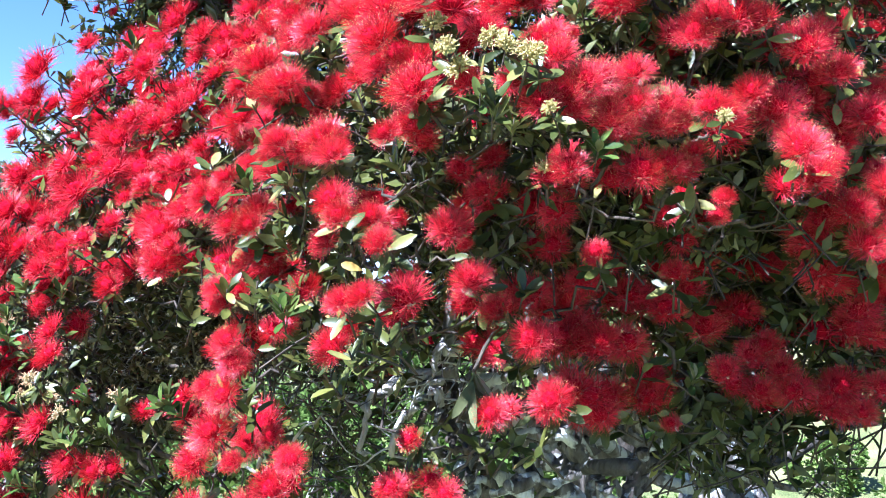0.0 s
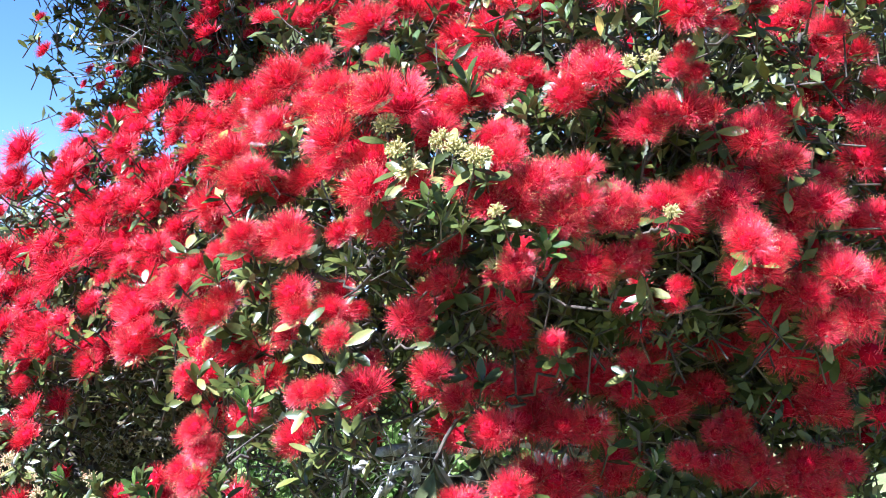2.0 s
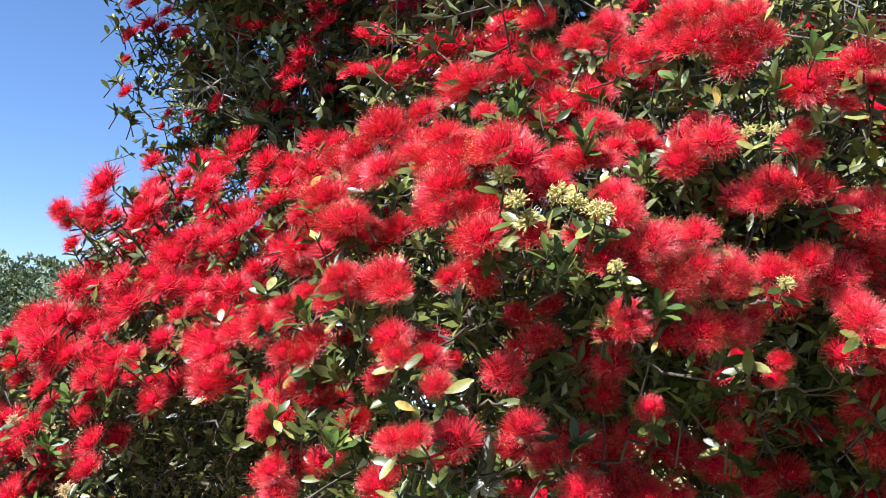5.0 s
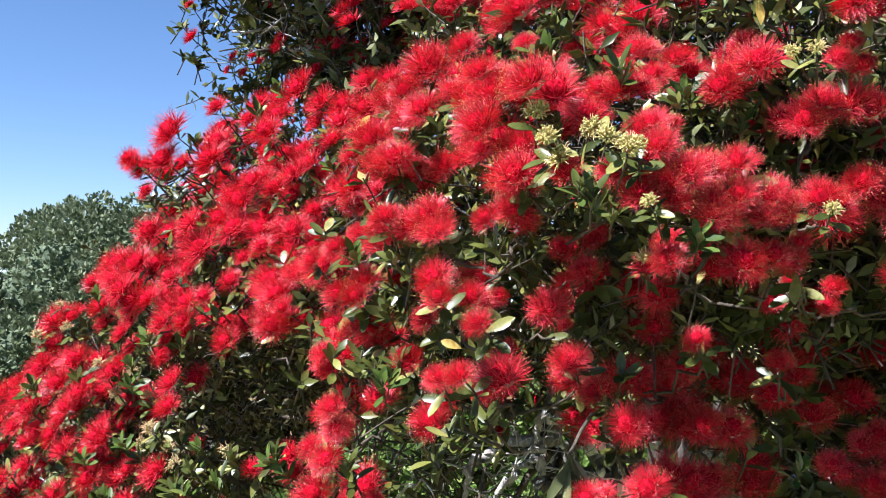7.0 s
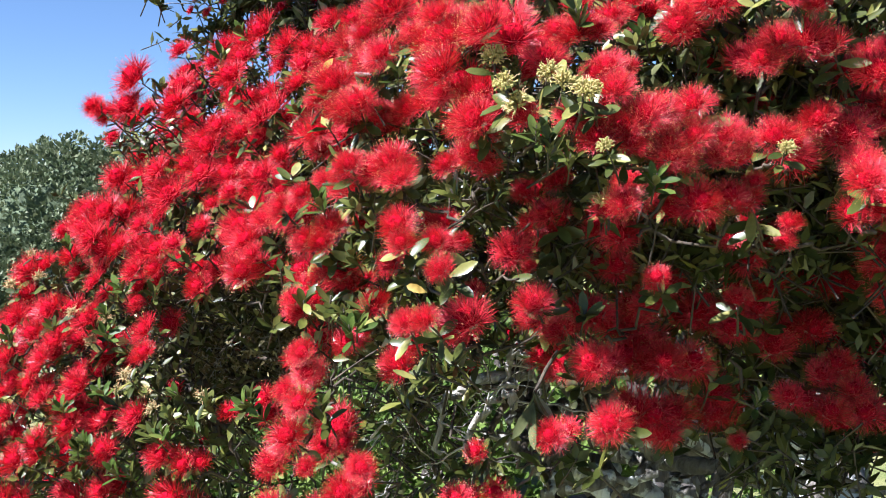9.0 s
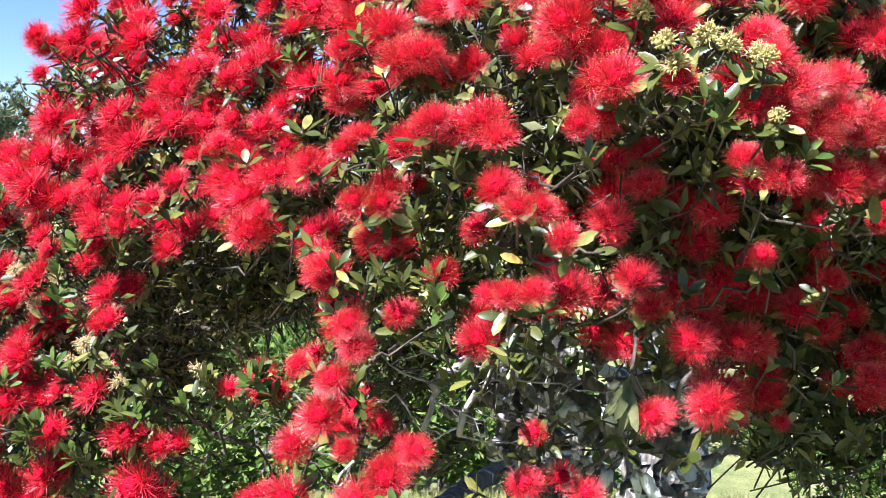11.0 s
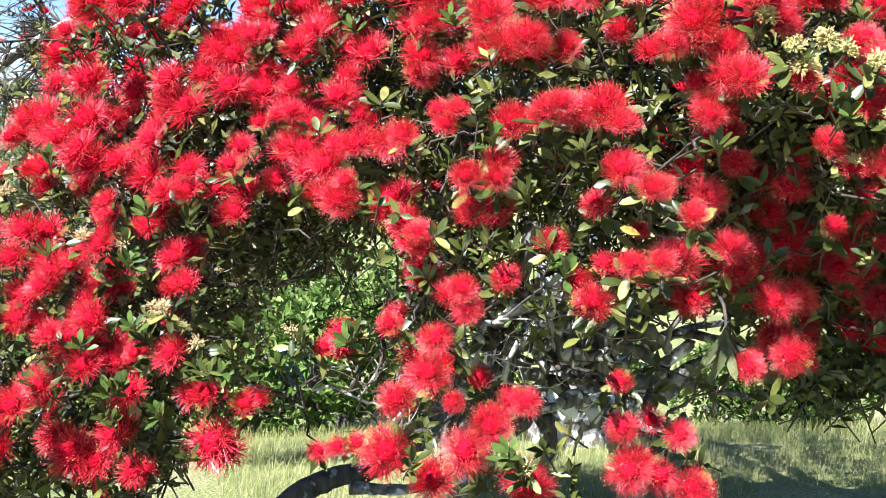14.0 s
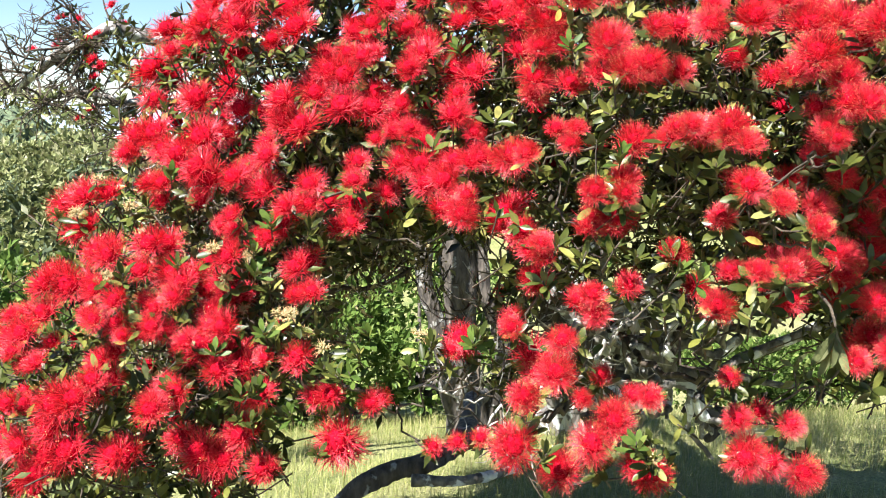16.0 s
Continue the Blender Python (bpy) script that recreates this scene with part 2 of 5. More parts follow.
def head_piece(rng, threads, radius, spread, thick, cups=True, sides=3, bend=2, gold=0.3):
    """A brush of fine stamens with gold anthers, bursting from a knot of felted cups."""
    b = Build()
    centres = [Vector((0, 0, 0.0))]
    for k in range(7):
        t = 2 * math.pi * k / 7 + rng.uniform(-0.3, 0.3)
        centres.append(Vector((math.cos(t), math.sin(t), rng.uniform(-0.35, 0.15))) * radius * 0.34)
    for k in range(threads):
        c = centres[k % len(centres)]
        cz = 1 - rng.random() * (1 - math.cos(radians(spread)))
        t = rng.uniform(0, 2 * math.pi)
        sz = math.sqrt(max(0, 1 - cz * cz))
        d = Vector((math.cos(t) * sz, math.sin(t) * sz, cz))
        d = (d + c / radius * 1.1).normalized()
        reach = radius * rng.uniform(0.76, 0.92) * (1.1 if rng.random() < 0.04 else 1)
        a = c * 0.8 + d * radius * 0.22
        side = d.cross(Vector((0.3, 0.5, 0.8))).normalized()
        u = d.cross(side).normalized()
        end = d * reach + c * 0.5 + side * rng.uniform(-0.1, 0.1) * radius - Vector((0, 0, rng.uniform(0, 0.05))) * radius
        knots = [(a, thick)]
        if k % 5 < bend:
            knots.append((a + (end - a) * 0.55 + (side * rng.uniform(-1, 1) + u * rng.uniform(-1, 1)) * 0.07 * radius, thick * 0.9))
        ring = []
        for q, w in knots:
            for j in range(sides):
                g = 2 * math.pi * j / sides
                ring.append(q + (side * math.cos(g) + u * math.sin(g)) * w)
        ring.append(end)
        last = len(ring) - 1
        f = []
        for j in range(sides):
            j2 = (j + 1) % sides
            if len(knots) == 2:
                f.append([j, j2, sides + j2, sides + j])
            f.append([last - sides + j, last - sides + j2, last])
        b.add([tuple(q) for q in ring], f, [0] * len(f))
        if rng.random() < gold:
            w = thick * 1.1
            q = [end + d * w * 1.4, end - d * w + side * w, end - d * w - side * w * 0.6 + u * w, end - d * w - side * w * 0.6 - u * w]
            b.add([tuple(x) for x in q], [[0, 1, 2], [0, 2, 3], [0, 3, 1], [1, 3, 2]], [1] * 4)
    # a solid uneven dome, darker red than the stamens, fills the brush
    rows, cols, dome = 5, 11, []
    for i in range(rows + 1):
        lat = radians(min(spread + 12, 108)) * i / rows
        for j in range(cols):
            t = 2 * math.pi * j / cols
            w = radius * (0.42 - 0.1 * i / rows) * (1 + rng.uniform(-0.07, 0.07))
            dome.append((math.sin(lat) * math.cos(t) * w * 1.12, math.sin(lat) * math.sin(t) * w * 1.12, math.cos(lat) * w))
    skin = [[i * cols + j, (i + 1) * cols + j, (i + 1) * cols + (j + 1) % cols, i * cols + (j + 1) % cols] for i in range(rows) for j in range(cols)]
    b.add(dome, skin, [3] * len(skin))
    if cups:
        for c in centres:
            d = (c + Vector((0, 0, radius * 0.4))).normalized()
            p = c * 0.9
            tube(b, [p - d * radius * 0.3, p - d * radius * 0.12, p + d * radius * 0.05, p + d * radius * 0.09], [radius * 0.03, radius * 0.09, radius * 0.1, radius * 0.06], 6, 2)
    return b


def bud_piece(rng, knobs, radius, threads):
    """A knot of small cream buds, each a cup with a rounded cap, a few of them opening."""
    b = Build()
    for k in range(knobs):
        t, h = k * 2.4 + rng.uniform(-0.4, 0.4), min(0.99, max(-0.3, 1 - 1.2 * (k + 0.5) / knobs + rng.uniform(-0.12, 0.12)))
        r = math.sqrt(1 - h * h)
        d = Vector((math.cos(t) * r, math.sin(t) * r, h * 0.9 + 0.1)).normalized()
        p, w = d * radius * rng.uniform(0.5, 1.15), radius * rng.uniform(0.075, 0.12)
        tube(b, [p * 0.3, p - d * w * 0.9, p, p + d * w * 0.5, p + d * w * 0.8], [w * 0.4, w * 0.6, w, w * 0.9, w * 0.25], 6, 0)
        for j in range(3):
            a = d.cross(Vector((rng.gauss(0, 1), rng.gauss(0, 1), rng.gauss(0, 1)))).normalized()
            q = p + a * w * 0.9 + d * w * 0.4
            tube(b, [p + d * w * 0.2, q, q + (a + d) * w * 0.7], [w * 0.3, w * 0.32, w * 0.1], 4, 0, caps=False)
    for k in range(threads):
        t, h = rng.uniform(0, 6.283), rng.uniform(-0.1, 1)
        r = math.sqrt(1 - h * h)
        d = Vector((math.cos(t) * r, math.sin(t) * r, h))
        e = d * radius * rng.uniform(1.15, 1.75)
        tube(b, [d * radius * 0.7, (d * radius + e) / 2 + Vector((0, 0, 0.003)), e], [0.0005, 0.0005, 0.0004], 3, 1, caps=False)
    return b


rng = random.Random(7)
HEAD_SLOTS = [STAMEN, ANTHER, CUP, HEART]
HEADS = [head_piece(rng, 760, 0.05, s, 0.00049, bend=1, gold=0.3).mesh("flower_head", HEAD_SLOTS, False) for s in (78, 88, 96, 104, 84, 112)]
MID_HEADS = [head_piece(rng, 330, 0.05, s, 0.0007, False, 3, 0, 0.08).piece() for s in (80, 92, 102)]
FAR_HEADS = [head_piece(rng, 80, 0.05, s, 0.0015, False, 3, 0, 0).piece() for s in (85, 100)]
ROSETTE_SLOTS = [LEAF, LEAF_UNDER, TWIG]
ROSETTES = [rosette_piece(rng, n, 0.05, -22, 34, 0.05).mesh("leaf_rosette", ROSETTE_SLOTS) for n in (5, 6, 7, 6)]
SPRIG_MESHES = [rosette_piece(rng, n, 0.06, 12, 68, 0.05).mesh("leafy_shoot", [YOUNG if i % 2 else LEAF, LEAF_UNDER, TWIG]) for i, n in enumerate((8, 9, 10, 8))]
BUD_MESHES = [bud_piece(rng, k, 0.019, n).mesh("bud_knot", [BUD, BUD_THREAD]) for k, n in ((84, 14), (90, 6), (76, 26))]
FADED_MESHES = [bud_piece(rng, 46, 0.018, n).mesh("faded_head", [FADED_CUP, FADED_THREAD]) for n in (14, 24)]
SPRIGS_INNER = [rosette_piece(rng, n, 0.048, -20, 60, 0.08, False).piece() for n in (6, 7, 5)]
SPRIGS_NEAR = [rosette_piece(rng, n, 0.05, -5, 65, 0.05).piece() for n in (6, 7, 5)]
SPRIGS_FAR = [rosette_piece(rng, n, 0.046, -20, 60, 0.08, False).piece() for n in (6, 7, 5)]

# ---- the ground: one hillside of grass falling away from the camera ----


def ground_height(x, y):
    d = min(11.0, max(0.0, y))
    z = 0.1 - 0.02 * d - 0.0155 * d * d
    z += 0.12 * noise.noise(Vector((x * 0.2, y * 0.2, 3))) * min(1, d / 8)
    if y > 10.5 and x > 3:
        z += 0.1 * min(25.0, y - 10.5) * min(1, (x - 3) / 4)
    if math.hypot(x, y) > 60:
        z = min(z, -2.0) - 4 * min(1, (math.hypot(x, y) - 60) / 200)
    return z


def make_ground():
    ring, verts, faces = 72, [], []
    radii = [0.0] + [0.6 * 1.17**i for i in range(52)]
    for r in radii:
        for k in range(ring):
            a = 2 * math.pi * k / ring
            x, y = r * math.cos(a) + 1.5, r * math.sin(a) + 5
            verts.append((x, y, ground_height(x, y) + 0.02 * noise.noise(Vector((x * 2, y * 2, 0)))))
    for i in range(len(radii) - 1):
        for k in range(ring):
            a, b = i * ring + k, i * ring + (k + 1) % ring
            faces.append([a, b, b + ring, a + ring])
    m, nt, b = material("summer_grass", 0.95)
    near = ramp(nt, noise_of(nt, 1.3, 8), [(0.3, (0.14, 0.18, 0.045)), (0.5, (0.27, 0.28, 0.09)), (0.72, (0.38, 0.34, 0.16))])
    fine = ramp(nt, noise_of(nt, 45, 6), [(0.3, (0.45, 0.45, 0.4)), (0.65, (1.1, 1.1, 1.1))])
    # past the foot of the hill lies the sea, haze put into its pale colour
    away = nt.nodes.new("ShaderNodeVectorMath")
    away.operation = "LENGTH"
    nt.links.new(nt.nodes.new("ShaderNodeTexCoord").outputs["Object"], away.inputs[0])
    shore = nt.nodes.new("ShaderNodeMapRange")
    shore.inputs["From Min"].default_value, shore.inputs["From Max"].default_value = 62, 70
    nt.links.new(away.outputs["Value"], shore.inputs["Value"])
    nt.links.new(mixed(nt, shore.outputs[0], mixed(nt, 1.0, near, fine, "MULTIPLY"), (0.3, 0.38, 0.44)), b.inputs["Base Color"])
    bump = nt.nodes.new("ShaderNodeBump")
    bump.inputs["Distance"].default_value = 0.05
    nt.links.new(noise_of(nt, 45, 6), bump.inputs["Height"])
    nt.links.new(bump.outputs[0], b.inputs["Normal"])
    ob = new("ground", mesh_from("ground", verts, faces, [m]))
    tagged(ob, "dry yellow-green summer grass on a sloping hillside", "grass", kind="structure")


make_ground()

# ---- the flowering tree ----
tree = new("pohutukawa_tree")
tree.location = (1.7, 7.0, -0.7)
tagged(tree, "spreading old coastal tree covered in crimson brush flowers, on grass", "tree")
HOME = tree.location.copy()


def limb(name, points, r0, r1, seed, mat=None, sides=14, label="", wander=0.12, rough=0.16, steps=8):
    line = bent(points, steps, wander, seed)
    b = Build()
    tube(b, [q - HOME for q in line], [w * (1 + 0.22 * noise.noise(q * 7)) for w, q in zip(tapered(r0, r1, len(line), 0.8), line)], sides, 0, rough, seed)
    part(name, b.mesh(name, [mat or BARK]), tree, label)
    return line


limb("trunk", [(2.0, 7.0, -1.2), (1.95, 7.0, -0.5), (1.85, 6.95, 0.3), (1.65, 6.8, 1.5)], 0.34, 0.22, 1, LIMB_BARK, 20, "thick furrowed trunk patched with white lichen", rough=0.3)
limb("trunk", [(1.12, 7.1, -1.2), (1.05, 7.1, -0.8), (0.98, 7.1, -0.2), (0.9, 7.08, 0.55), (0.8, 7.1, 1.5)], 0.2, 0.11, 6, label="leaning furrowed grey trunk", sides=18, rough=0.24, wander=0.05)
limb("trunk", [(1.02, 7.08, -0.85), (0.86, 7.06, -0.4), (0.74, 7.06, 0.1), (0.62, 7.05, 0.46), (0.52, 7.1, 1.4)], 0.085, 0.06, 2, label="slanting grey stem", wander=0.05)
limb("trunk", [(1.2, 7.12, -0.9), (1.3, 7.1, -0.2), (1.2, 7.08, 0.15), (1.09, 7.05, 0.46), (1.0, 7.1, 1.4)], 0.075, 0.05, 3, label="crooked grey stem", wander=0.05)
BOUGHS = [
    [(1.6, 6.8, 0.3), (1.4, 5.4, 0.7), (0.75, 3.9, 0.72), (0.35, 2.9, 1.0)],
    [(1.5, 6.2, 0.5), (0.7, 3.85, 0.86), (1.3, 3.4, 1.1), (2.1, 3.1, 1.4)],
    [(1.1, 6.9, -0.4), (0.45, 5.2, 0.1), (0.02, 4.0, 0.32), (-0.22, 3.7, 0.32), (-0.43, 3.68, 0.27), (-0.63, 3.62, 0.17), (-0.85, 3.5, -0.15)],
    [(1.6, 7.5, 1.5), (0.9, 5.0, 1.9), (0.2, 3.2, 1.9), (-0.1, 2.4, 1.75)],
    [(0.9, 7.3, 2.0), (-0.2, 5.0, 2.2), (-0.7, 3.7, 1.9), (-0.95, 3.2, 1.6)],
    [(1.3, 7.2, 2.2), (1.2, 4.8, 2.7), (0.9, 3.0, 2.5), (0.6, 2.1, 2.2)],
    [(0.9, 7.0, 1.9), (-0.5, 6.1, 2.1), (-1.4, 5.75, 2.09), (-1.63, 5.7, 2.09), (-1.84, 5.7, 1.98), (-2.15, 5.7, 1.8)],
    [(1.7, 7.4, 1.6), (1.6, 4.6, 1.5), (1.0, 2.8, 1.5), (0.8, 2.1, 1.5)],
    [(0.8, 6.2, 0.9), (-0.2, 4.2, 1.3), (-0.75, 3.5, 1.4), (-1.1, 2.9, 1.2)],
    [(1.3, 5.5, 0.6), (0.55, 3.9, 0.75), (0.3, 3.3, 0.95), (0.15, 2.9, 1.2)],
    [(1.3, 5.4, 0.5), (0.8, 3.8, 0.7), (0.85, 3.3, 0.95), (1.0, 2.8, 1.2)],
    [(0.9, 4.6, 0.7), (0.5, 3.6, 1.0), (0.55, 3.2, 1.2), (0.45, 2.8, 1.35)],
    [(0.45, 3.7, 0.8), (0.7, 3.5, 0.74), (0.95, 3.4, 0.85), (1.2, 3.2, 0.8)],
    [(0.3, 3.4, 0.9), (0.48, 3.0, 0.98), (0.6, 2.98, 0.93), (0.74, 3.0, 0.99)],
    [(0.3, 3.5, 0.75), (0.57, 3.0, 0.86), (0.8, 3.0, 0.92), (1.12, 3.0, 1.05), (1.5, 3.1, 1.2)],
    [(0.12, 3.0, 1.11), (0.19, 3.0, 1.06), (0.23, 3.0, 0.96), (0.31, 3.0, 1.0), (0.42, 3.0, 0.92)],
    [(-0.36, 3.5, 0.31), (-0.19, 3.5, 0.3), (-0.05, 3.52, 0.3), (0.15, 3.7, 0.25)],
    [(0.3, 6.4, 1.6), (-0.7, 5.9, 1.72), (-1.3, 5.6, 1.75), (-1.5, 5.6, 1.73), (-1.8, 5.6, 1.78)],
    [(0.02, 2.70, 1.43), (0.00, 2.70, 1.34), (-0.01, 2.70, 1.25), (0.01, 2.70, 1.17)],
    [(1.9, 6.9, -0.3), (2.03, 6.4, 0.05), (2.26, 6.3, 0.17), (2.56, 6.3, 0.31), (3.0, 6.3, 0.38)],
]
LINES = [limb("bough", pts, 0.085 if i in (3, 4, 5, 7) else 0.055 if i in (2, 19) else 0.035 if i == 8 else 0.06 if i < 9 else 0.036 if i < 13 else 0.026, 0.04 if i == 2 else 0.022 if i < 9 else 0.012 if i < 13 else 0.02, 20 + i, BARK if i in (2, 8, 19) else LIMB_BARK if i < 13 or i == 17 else WHITE_BARK, 11, "dark bough low over the grass" if i == 2 else "crooked bough with white lichen", 0.02 if i == 2 else 0.1 if i < 9 else 0.2 if i < 13 else 0.03, 0.28) for i, pts in enumerate(BOUGHS)]

# Flower heads of the sprays that reach towards the camera: place and radius.
SPRAY_A = [(-1.62, 2.47, 0.80, 0.043), (-1.66, 2.49, 0.87, 0.043), (-1.54, 2.44, 0.87, 0.053), (-1.58, 2.47, 0.92, 0.050), (-1.69, 2.51, 0.97, 0.036), (-1.57, 2.47, 0.98, 0.057), (-1.52, 2.41, 1.01, 0.048), (-1.47, 2.46, 1.02, 0.039), (-1.48, 2.40, 1.06, 0.038), (-1.47, 2.50, 1.08, 0.035), (-1.62, 2.50, 1.08, 0.031), (-1.68, 2.54, 1.10, 0.029), (-1.59, 2.59, 1.11, 0.030), (-1.66, 2.57, 1.14, 0.043), (-1.69, 2.61, 1.18, 0.029)]
SPRAY_B = [(-1.16, 2.38, 0.85, 0.045), (-1.43, 2.41, 0.86, 0.049), (-1.22, 2.41, 0.86, 0.054), (-1.26, 2.46, 0.88, 0.043), (-1.28, 2.54, 0.92, 0.024), (-1.28, 2.50, 0.98, 0.044), (-1.34, 2.33, 1.00, 0.042), (-1.28, 2.32, 1.05, 0.032), (-1.24, 2.50, 1.10, 0.047), (-1.18, 2.32, 1.10, 0.041), (-1.20, 2.58, 1.11, 0.041), (-1.16, 2.40, 1.11, 0.042), (-1.22, 2.38, 1.15, 0.047), (-1.26, 2.33, 1.17, 0.032), (-1.33, 2.48, 1.17, 0.038), (-1.41, 2.40, 1.17, 0.023)]
SPRAY_C = [(-1.43, 2.49, 1.18, 0.036), (-1.61, 2.59, 1.19, 0.044), (-1.48, 2.46, 1.20, 0.031), (-1.43, 2.44, 1.25, 0.034), (-1.61, 2.61, 1.26, 0.042), (-1.55, 2.60, 1.26, 0.051), (-1.48, 2.49, 1.27, 0.032), (-1.59, 2.64, 1.29, 0.034), (-1.37, 2.48, 1.32, 0.039), (-1.45, 2.53, 1.35, 0.040), (-1.45, 2.65, 1.35, 0.042), (-1.35, 2.54, 1.38, 0.046), (-1.51, 2.71, 1.40, 0.043), (-1.52, 2.74, 1.48, 0.053), (-1.46, 2.72, 1.49, 0.043)]
SPRAY_D = [(-1.34, 2.41, 1.19, 0.034), (-1.17, 2.35, 1.20, 0.041), (-1.20, 2.52, 1.22, 0.032), (-1.33, 2.44, 1.23, 0.034), (-1.20, 2.43, 1.23, 0.027), (-1.19, 2.58, 1.25, 0.040), (-1.29, 2.39, 1.27, 0.033), (-1.16, 2.52, 1.29, 0.039), (-1.26, 2.57, 1.29, 0.045), (-1.27, 2.42, 1.30, 0.038), (-1.29, 2.50, 1.31, 0.042), (-1.16, 2.39, 1.37, 0.038), (-1.15, 2.42, 1.47, 0.030), (-1.32, 2.66, 1.48, 0.034), (-1.22, 2.61, 1.49, 0.033), (-1.32, 2.63, 1.53, 0.036)]
SPRAY_E = [(-1.07, 2.32, 0.84, 0.035), (-0.64, 2.26, 0.90, 0.026), (-1.12, 2.38, 0.91, 0.045), (-0.89, 2.27, 0.92, 0.058), (-0.90, 2.34, 1.02, 0.029), (-1.08, 2.31, 1.04, 0.041), (-0.91, 2.28, 1.04, 0.035), (-0.82, 2.20, 1.04, 0.030), (-1.12, 2.36, 1.10, 0.041), (-1.06, 2.41, 1.11, 0.027), (-0.99, 2.30, 1.13, 0.041), (-1.07, 2.31, 1.13, 0.026), (-0.66, 2.08, 1.20, 0.026), (-1.14, 2.47, 1.26, 0.043), (-0.96, 2.30, 1.30, 0.032)]
SPRAY_F = [(-0.99, 2.38, 1.35, 0.041), (-1.15, 2.42, 1.39, 0.027), (-1.05, 2.47, 1.41, 0.034), (-1.01, 2.45, 1.43, 0.030), (-1.14, 2.46, 1.43, 0.028), (-0.85, 2.39, 1.46, 0.035), (-1.02, 2.42, 1.46, 0.036), (-0.88, 2.56, 1.49, 0.028), (-1.02, 2.38, 1.50, 0.033), (-0.89, 2.50, 1.50, 0.037), (-0.82, 2.48, 1.50, 0.043), (-0.96, 2.38, 1.51, 0.033), (-0.94, 2.50, 1.52, 0.034), (-0.64, 2.12, 1.52, 0.036), (-1.06, 2.54, 1.53, 0.051), (-0.62, 2.18, 1.53, 0.033)]
SPRAY_G = [(-0.61, 2.15, 0.95, 0.025), (-0.44, 1.90, 0.96, 0.048), (-0.25, 1.83, 0.97, 0.044), (-0.58, 2.06, 0.99, 0.026), (-0.53, 1.97, 1.00, 0.054), (-0.39, 1.85, 1.04, 0.047), (-0.34, 1.85, 1.09, 0.043), (-0.52, 1.95, 1.12, 0.038), (-0.42, 1.86, 1.14, 0.023), (-0.42, 2.02, 1.14, 0.034), (-0.29, 1.79, 1.16, 0.030), (-0.60, 2.20, 1.17, 0.030), (-0.40, 2.08, 1.17, 0.048), (-0.35, 1.91, 1.18, 0.025), (-0.47, 1.90, 1.19, 0.044), (-0.61, 2.17, 1.21, 0.037)]
SPRAY_H = [(-0.52, 2.06, 1.26, 0.029), (-0.45, 1.92, 1.26, 0.034), (-0.40, 1.87, 1.33, 0.030), (-0.41, 1.84, 1.34, 0.031), (-0.45, 2.10, 1.37, 0.041), (-0.42, 1.84, 1.38, 0.029), (-0.33, 1.85, 1.40, 0.029), (-0.47, 2.01, 1.44, 0.029), (-0.45, 2.08, 1.46, 0.028), (-0.48, 2.00, 1.47, 0.030), (-0.49, 2.11, 1.48, 0.037), (-0.26, 1.79, 1.48, 0.032), (-0.35, 2.06, 1.50, 0.025), (-0.34, 1.92, 1.51, 0.029), (-0.51, 2.19, 1.52, 0.043), (-0.35, 1.89, 1.54, 0.042)]
SPRAY_I = [(-0.75, 2.43, 1.54, 0.036), (-1.20, 2.58, 1.55, 0.049), (-0.96, 2.39, 1.56, 0.037), (-1.14, 2.55, 1.56, 0.040), (-1.11, 2.61, 1.57, 0.036), (-1.23, 2.57, 1.58, 0.051), (-0.87, 2.28, 1.58, 0.028), (-0.82, 2.51, 1.59, 0.028), (-0.84, 2.39, 1.62, 0.032), (-1.06, 2.51, 1.62, 0.036), (-1.05, 2.61, 1.65, 0.032), (-0.80, 2.37, 1.68, 0.023), (-0.97, 2.51, 1.70, 0.051), (-0.73, 2.31, 1.71, 0.028), (-0.87, 2.49, 1.76, 0.051)]
SPRAY_J = [(-0.79, 2.48, 1.76, 0.051), (-1.02, 2.54, 1.77, 0.043), (-0.93, 2.54, 1.79, 0.039), (-0.78, 2.49, 1.80, 0.038), (-0.89, 2.61, 1.81, 0.048), (-0.86, 2.51, 1.84, 0.044), (-0.82, 2.48, 1.89, 0.034), (-0.79, 2.49, 1.90, 0.032), (-0.77, 2.60, 1.95, 0.045), (-1.22, 2.57, 1.96, 0.032), (-0.98, 2.58, 1.96, 0.051), (-1.13, 2.60, 1.96, 0.052), (-0.79, 2.52, 1.98, 0.034), (-0.77, 2.44, 2.02, 0.042), (-1.11, 2.60, 2.04, 0.058), (-0.79, 2.60, 2.09, 0.040)]
SPRAY_K = [(-1.26, 2.73, 1.59, 0.044), (-1.42, 2.76, 1.60, 0.031), (-1.28, 2.63, 1.61, 0.042), (-1.22, 2.64, 1.66, 0.051), (-1.34, 2.77, 1.66, 0.049), (-1.35, 3.06, 1.75, 0.042), (-1.23, 2.88, 1.76, 0.050), (-1.23, 2.74, 1.76, 0.048), (-1.35, 3.20, 1.85, 0.070), (-1.30, 2.86, 1.89, 0.030), (-1.21, 3.14, 1.90, 0.039), (-1.25, 3.07, 1.92, 0.038), (-1.21, 2.64, 1.94, 0.036), (-1.22, 2.83, 1.94, 0.042), (-1.31, 3.33, 1.98, 0.051)]
